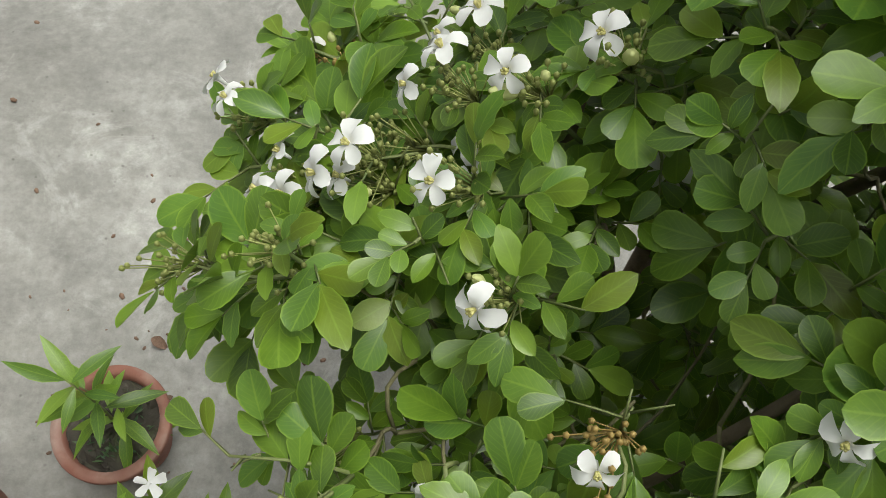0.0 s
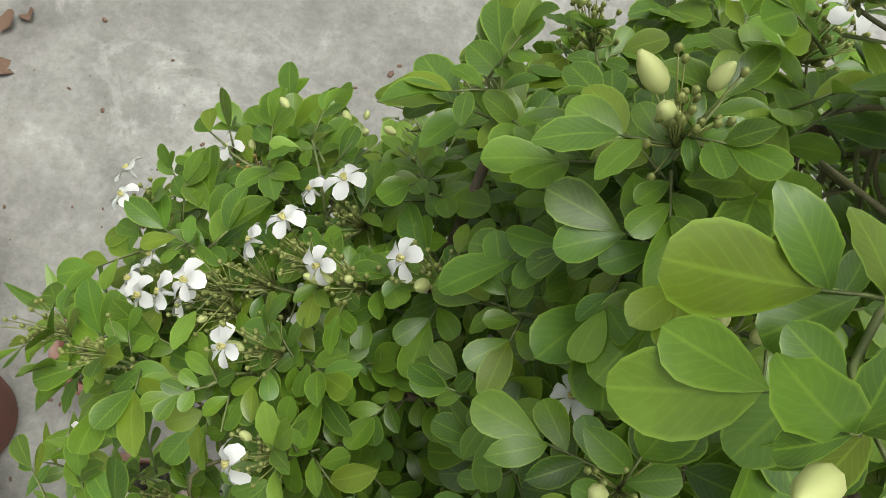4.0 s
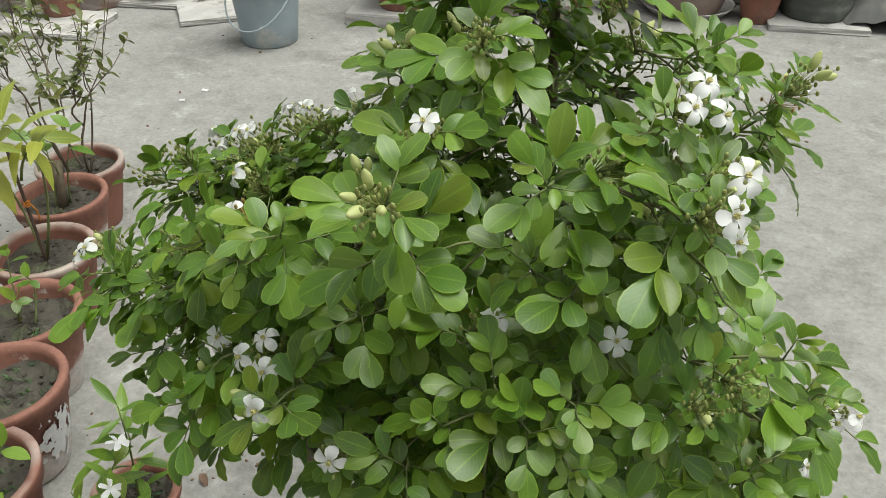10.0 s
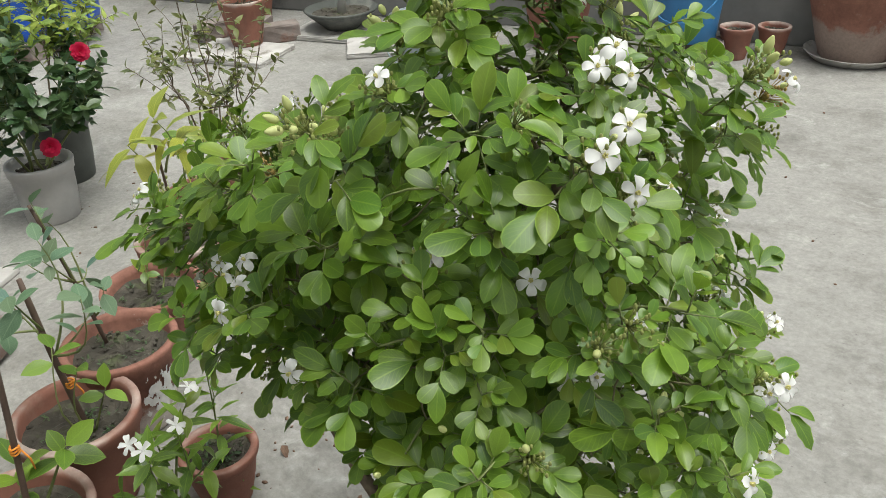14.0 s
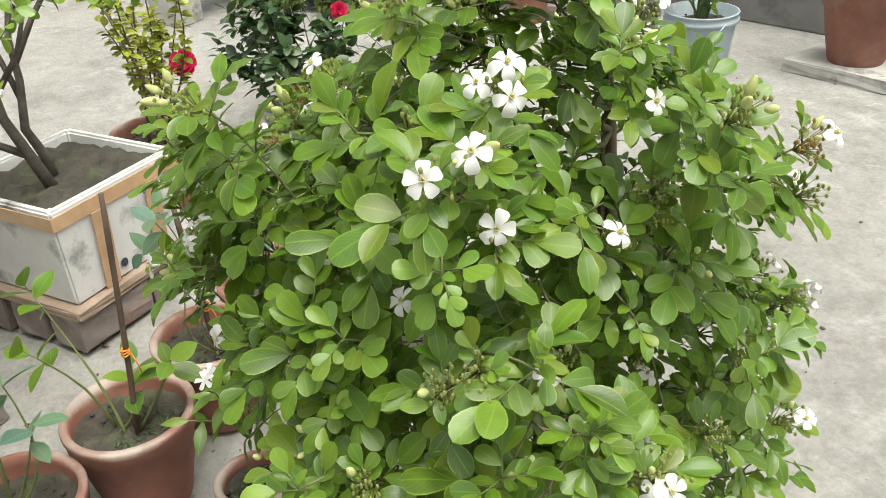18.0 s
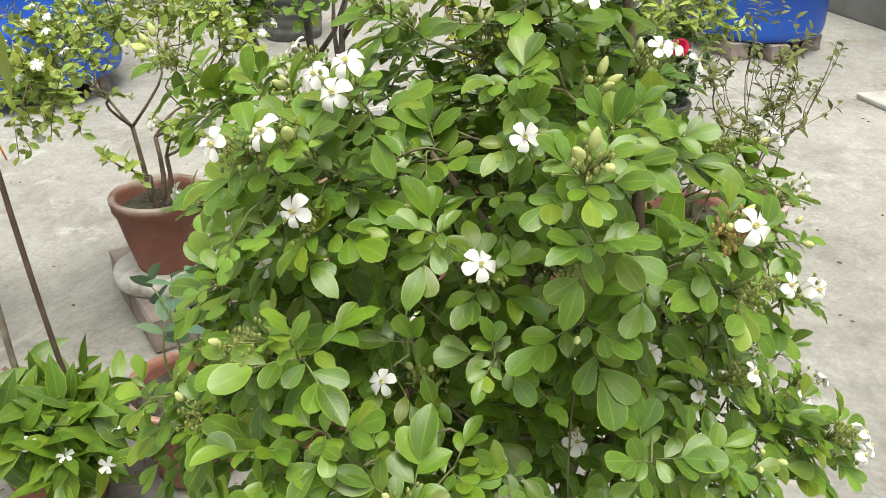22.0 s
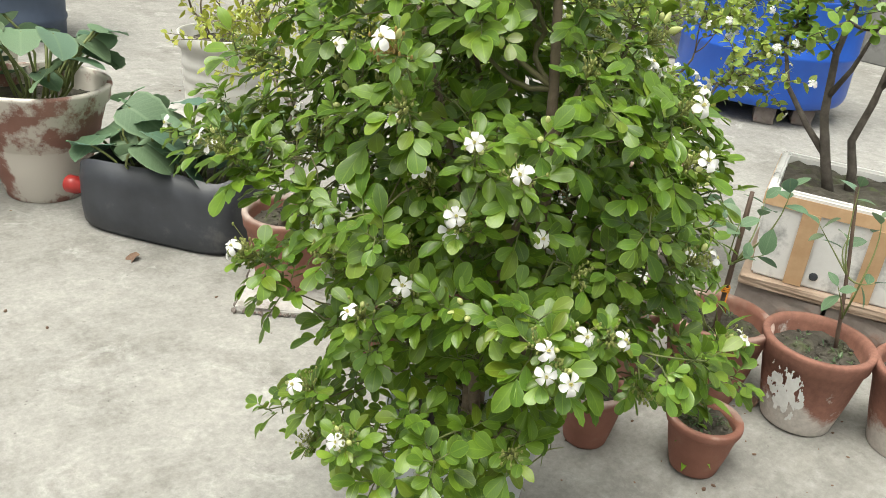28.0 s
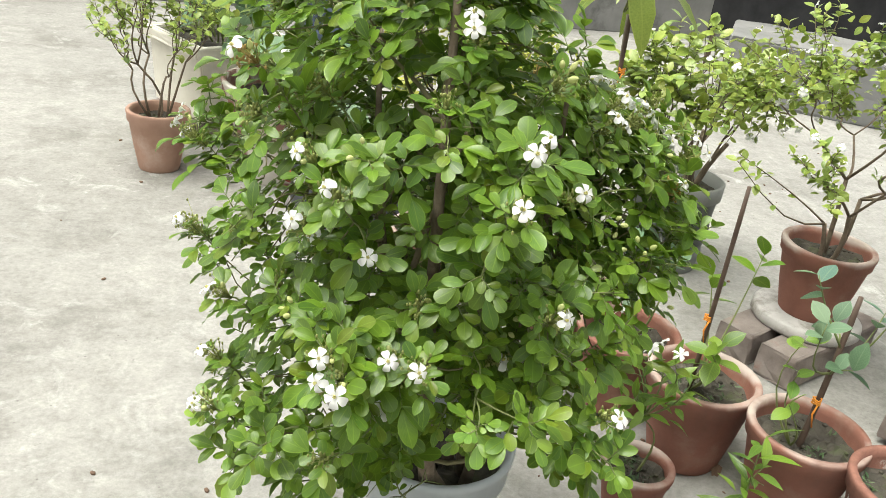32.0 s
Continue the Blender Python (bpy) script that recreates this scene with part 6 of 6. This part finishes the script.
def build_bucket(at, r, h, mat, label, seed, plant=True):
    ob = thing("bucket", at, label, "bucket")
    prof = [(r * 0.76, 0), (r * 0.8, 0.006), (r * 0.86, h * 0.35), (r * 0.95, h * 0.8), (r * 0.97, h * 0.84), (r * 1.03, h * 0.845), (r * 1.04, h * 0.9), (r * 0.99, h * 0.91), (r, h * 0.97), (r * 1.03, h * 0.985), (r * 1.02, h), (r * 0.96, h), (r * 0.86, h * 0.5)]
    child("body", mesh_data("body", *lathe(prof, 44, 0.004, seed), mat), ob)
    child("handle", mesh_data("handle", *tube([(r * 1.05 * math.cos(a), -0.03 - 0.12 * math.sin(a) * 0.4 - r * 0.72 * math.sin(a), h * 0.92 - r * 1.05 * math.sin(a)) for a in np.linspace(0, math.pi, 14)], [0.004] * 14, 6), mat), ob, "hanging wire handle")
    child("soil", soil_data(r * 0.9, seed), ob, "dark soil", pose(0, 0, h * 0.8))
    if plant:
        stems_and_leaves(ob, h * 0.8, dome(24, (0, 0, h + 0.2), 0.16, seed, 1.0), 0.03, M_STEM, M_LEAF, OVAL, 0.05, 6, 0.006, seed=seed)
        child("trunk", mesh_data("trunk", *tube(bend((0, 0, h * 0.78), (0.0, 0.01, h + 0.2), 5), [0.03, 0.027, 0.025, 0.024, 0.02], 9), M_LEAF_DARK), ob)


build_bucket((-1.93, 2.62, 0), 0.165, 0.3, M_GREYBUCKET, "pale blue-grey plastic bucket with a hanging handle and a green plant", 71)
slab(-2.4, 2.84, 0.36, 0.3, 40, M_TILE, 0.03, "white slab lying on the floor", 2)
ob = thing("bowl_planter", (-2.82, 3.02, 0.03), "shallow dark bowl planter on a slab by the wall", "planter")
child("pot", mesh_data("pot", *lathe([(0.1, 0), (0.12, 0.02), (0.2, 0.09), (0.22, 0.11), (0.205, 0.115), (0.15, 0.07)], 40), M_GREYBLACK), ob)
child("soil", soil_data(0.17, 72), ob, "dark soil", pose(0, 0, 0.085))
child("stump", mesh_data("stump", *tube([(0, 0, 0.07), (0.02, 0, 0.2), (0.0, 0.02, 0.33)], [0.03, 0.022, 0.02], 8), M_SLAB), ob, "pale stem")
slab(-2.83, 3.0, 0.5, 0.42, 12, M_SLAB, 0.03, seed=3)
slab(-3.06, 2.4, 0.52, 0.36, 12, M_TILE, 0.03, "broken white slab lying on the floor", 4)
ob, z = potted((-3.1, 2.52, 0.03), 0.13, 0.25, M_TERRA, "terracotta pot with a bare twiggy plant on a broken slab", 28)
stems_and_leaves(ob, z, dome(16, (0, 0, z + 0.3), 0.2, 28), 0.02, M_BARK, M_LEAF_YELLOW, OVAL, 0.03, 3, 0.004, seed=56)
for k, (x, y) in enumerate(((-3.3, 2.75), (-3.05, 2.72), (-3.45, 2.6))):
    brick(x, y, 0, 20 + 33 * k, "loose bricks by the wall")
ob, z = potted((-3.55, 3.02, 0), 0.15, 0.27, M_TERRA, "terracotta pot by the wall with a stake and yellowish shrub", 29)
stems_and_leaves(ob, z, dome(30, (0, 0, z + 0.25), 0.25, 29), 0.03, M_BARK, M_LEAF_YELLOW, OVAL, 0.04, 5, 0.004, seed=57)
slab(-1.47, 3.14, 0.5, 0.34, 8, M_SLAB, 0.06, "cement block under a terracotta pot", 5)
ob, z = potted((-1.47, 3.16, 0.06), 0.185, 0.33, M_TERRA, "mossy-footed terracotta pot on a cement block by the wall", 30, band=0.24)
stems_and_leaves(ob, z, dome(24, (0, 0, z + 0.3), 0.25, 30), 0.04, M_BARK, M_LEAF, OVAL, 0.06, 5, 0.005, seed=58)
build_bucket((-0.88, 3.43, 0.1), 0.175, 0.33, M_SKYBLUE, "bright blue plastic bucket with a handle standing on bricks", 73, False)
around(-0.88, 3.42, 20, [(-0.12, -0.06), (0.13, -0.06), (0.02, 0.1)], "bricks under the blue bucket", spin=90)
ob, z = potted((-0.51, 3.64, 0), 0.08, 0.15, M_TERRA, "small empty terracotta pot by the wall", 31)
ob, z = potted((-0.66, 3.52, 0), 0.085, 0.16, M_TERRA, "small weathered terracotta pot by the wall", 32)
sl = tagged(new("saucer", mesh_data("saucer", *lathe([(0.19, 0), (0.2, 0.006), (0.23, 0.035), (0.236, 0.04), (0.225, 0.04), (0.19, 0.012)], 44, 0.004, 1), M_TILE)), "white saucer on the floor under the big pot", "saucer")
sl.matrix_basis = pose(-0.15, 3.77, 0)
ob, z = potted((-0.15, 3.77, 0.014), 0.27, 0.38, M_TERRA_BIG, "large wide-rimmed terracotta pot standing in a white saucer", 33, foot=0.62, band=0.2, soil=0.88)
stems_and_leaves(ob, z, dome(16, (0, 0, z + 0.2), 0.2, 33), 0.03, M_BARK, M_LEAF, OVAL, 0.05, 5, 0.005, seed=59)
ob, z = potted((0.2, 3.72, 0), 0.115, 0.21, M_TERRA, "terracotta pot with a bare pale stick by the wall", 34)
cane(ob, (0, 0, z - 0.02), (0.05, 0.0, 0.55), 0.008, label="bare pale stick")
ob, z = ribbed("planter", (0.46, 3.84, 0.03), 0.18, 0.3, M_GREYBLACK, "dark green ribbed planter on a slab by the wall", 3, 0.92, 11)
stems_and_leaves(ob, z, dome(30, (0, 0, z + 0.25), 0.25, 35), 0.05, M_BARK, M_LEAF, OVAL, 0.06, 5, 0.005, seed=60)
slab(0.46, 3.82, 0.46, 0.42, 10, M_SLAB, 0.03, seed=8)
ob = thing("covered_pile", (0.95, 3.95, 0), "heap covered with a dusty grey tarpaulin by the wall", "heap")
g = np.random.default_rng(3)
n = 18
v = [((i / n - 0.5) * 0.8, (j / n - 0.5) * 0.5, max(0, 0.34 * math.cos((i / n - 0.5) * 3) * math.cos((j / n - 0.5) * 3) ** 0.5 + g.uniform(-0.015, 0.015))) for j in range(n + 1) for i in range(n + 1)]
child("cloth", mesh_data("cloth", v, [(j * (n + 1) + i, j * (n + 1) + i + 1, (j + 1) * (n + 1) + i + 1, (j + 1) * (n + 1) + i) for j in range(n) for i in range(n)], M_TARP), ob)

# ---- litter on the floor ----
dry_shapes = [mesh_data("dry_leaf", *(lambda s: (s[0], s[1]))(leaf_shape([(0.1, 0.15), (0.35, 0.3), (0.65, 0.27), (0.88, 0.13)], 0.6, c, 0.05)), M_DRY) for c in (0.5, -0.4)]


def dry_leaf(x, y, turn, size):
    ob = tagged(new("dry_leaf", dry_shapes[int(size * 1000) % 2]), "curled brown dry leaf lying on the concrete", "leaf", "fallen leaves")
    ob.matrix_basis = pose(x, y, 0.012 + floor_z(x, y), 0, 8, turn) @ Matrix.Scale(size, 4)


for x, y, a, s in ((-1.035, 0.468, 30, 0.06), (-1.002, 0.585, 140, 0.05), (-1.017, 0.304, 260, 0.035), (-1.045, 0.547, 80, 0.045), (-1.1, 0.43, 200, 0.05), (-1.08, 0.82, 80, 0.04), (-0.45, -0.95, 20, 0.05), (-0.38, -1.0, 190, 0.04), (-0.727, -0.282, 60, 0.04), (-0.885, -0.019, 10, 0.04), (-0.6, 0.2, 330, 0.03), (-0.95, -1.2, 100, 0.03), (0.2, -1.5, 15, 0.06), (-1.2, -0.3, 200, 0.03), (-2.9, 2.25, 60, 0.07), (-1.72, 3.05, 10, 0.08), (-1.66, 3.14, 120, 0.07), (-1.69, 2.98, 70, 0.06)):
    dry_leaf(x, y, a, s)
g = np.random.default_rng(12)
bits = []
for k in range(420):
    if k < 260:
        c = ((-0.75, -0.2), (-0.6, 0.25), (-0.35, -0.7), (-0.2, 0.25), (-1.9, 1.0))[k % 5]
        x, y, s = c[0] + g.normal(0, 0.22), c[1] + g.normal(0, 0.25), g.uniform(0.0015, 0.0055)
    else:
        x, y, s = g.uniform(-3.5, 2.0), g.uniform(-3.5, 3.2), g.uniform(0.002, 0.007)
    v, f = ellipsoid(s, s * 0.5, 5, 3)
    a = g.uniform(0, 3.1)
    bits.append(([(x + p[0] * 1.6 * math.cos(a) - p[1] * math.sin(a), y + p[0] * 1.6 * math.sin(a) + p[1] * math.cos(a), p[2] + s * 0.45 + floor_z(x, y)) for p in v], f))
tagged(new("grit", mesh_data("grit", *joined(*bits), M_DRY)), "scattered grit and crumbs of soil on the concrete", "grit", kind="stuff")
for k, (x, y, s) in enumerate(((-1.86, 1.99, 0.03), (-1.89, 1.87, 0.022), (-0.63, 1.2, 0.012))):
    sc = tagged(new("petal_scrap", bm_data("petal_scrap", box_bm(s, s * 0.6, 0.004, 0.001, 0.002, k, 1), M_PAPER)), "pale scrap lying on the concrete", "scrap")
    sc.matrix_basis = pose(x, y, 0.001, 0, 0, 40 * k)
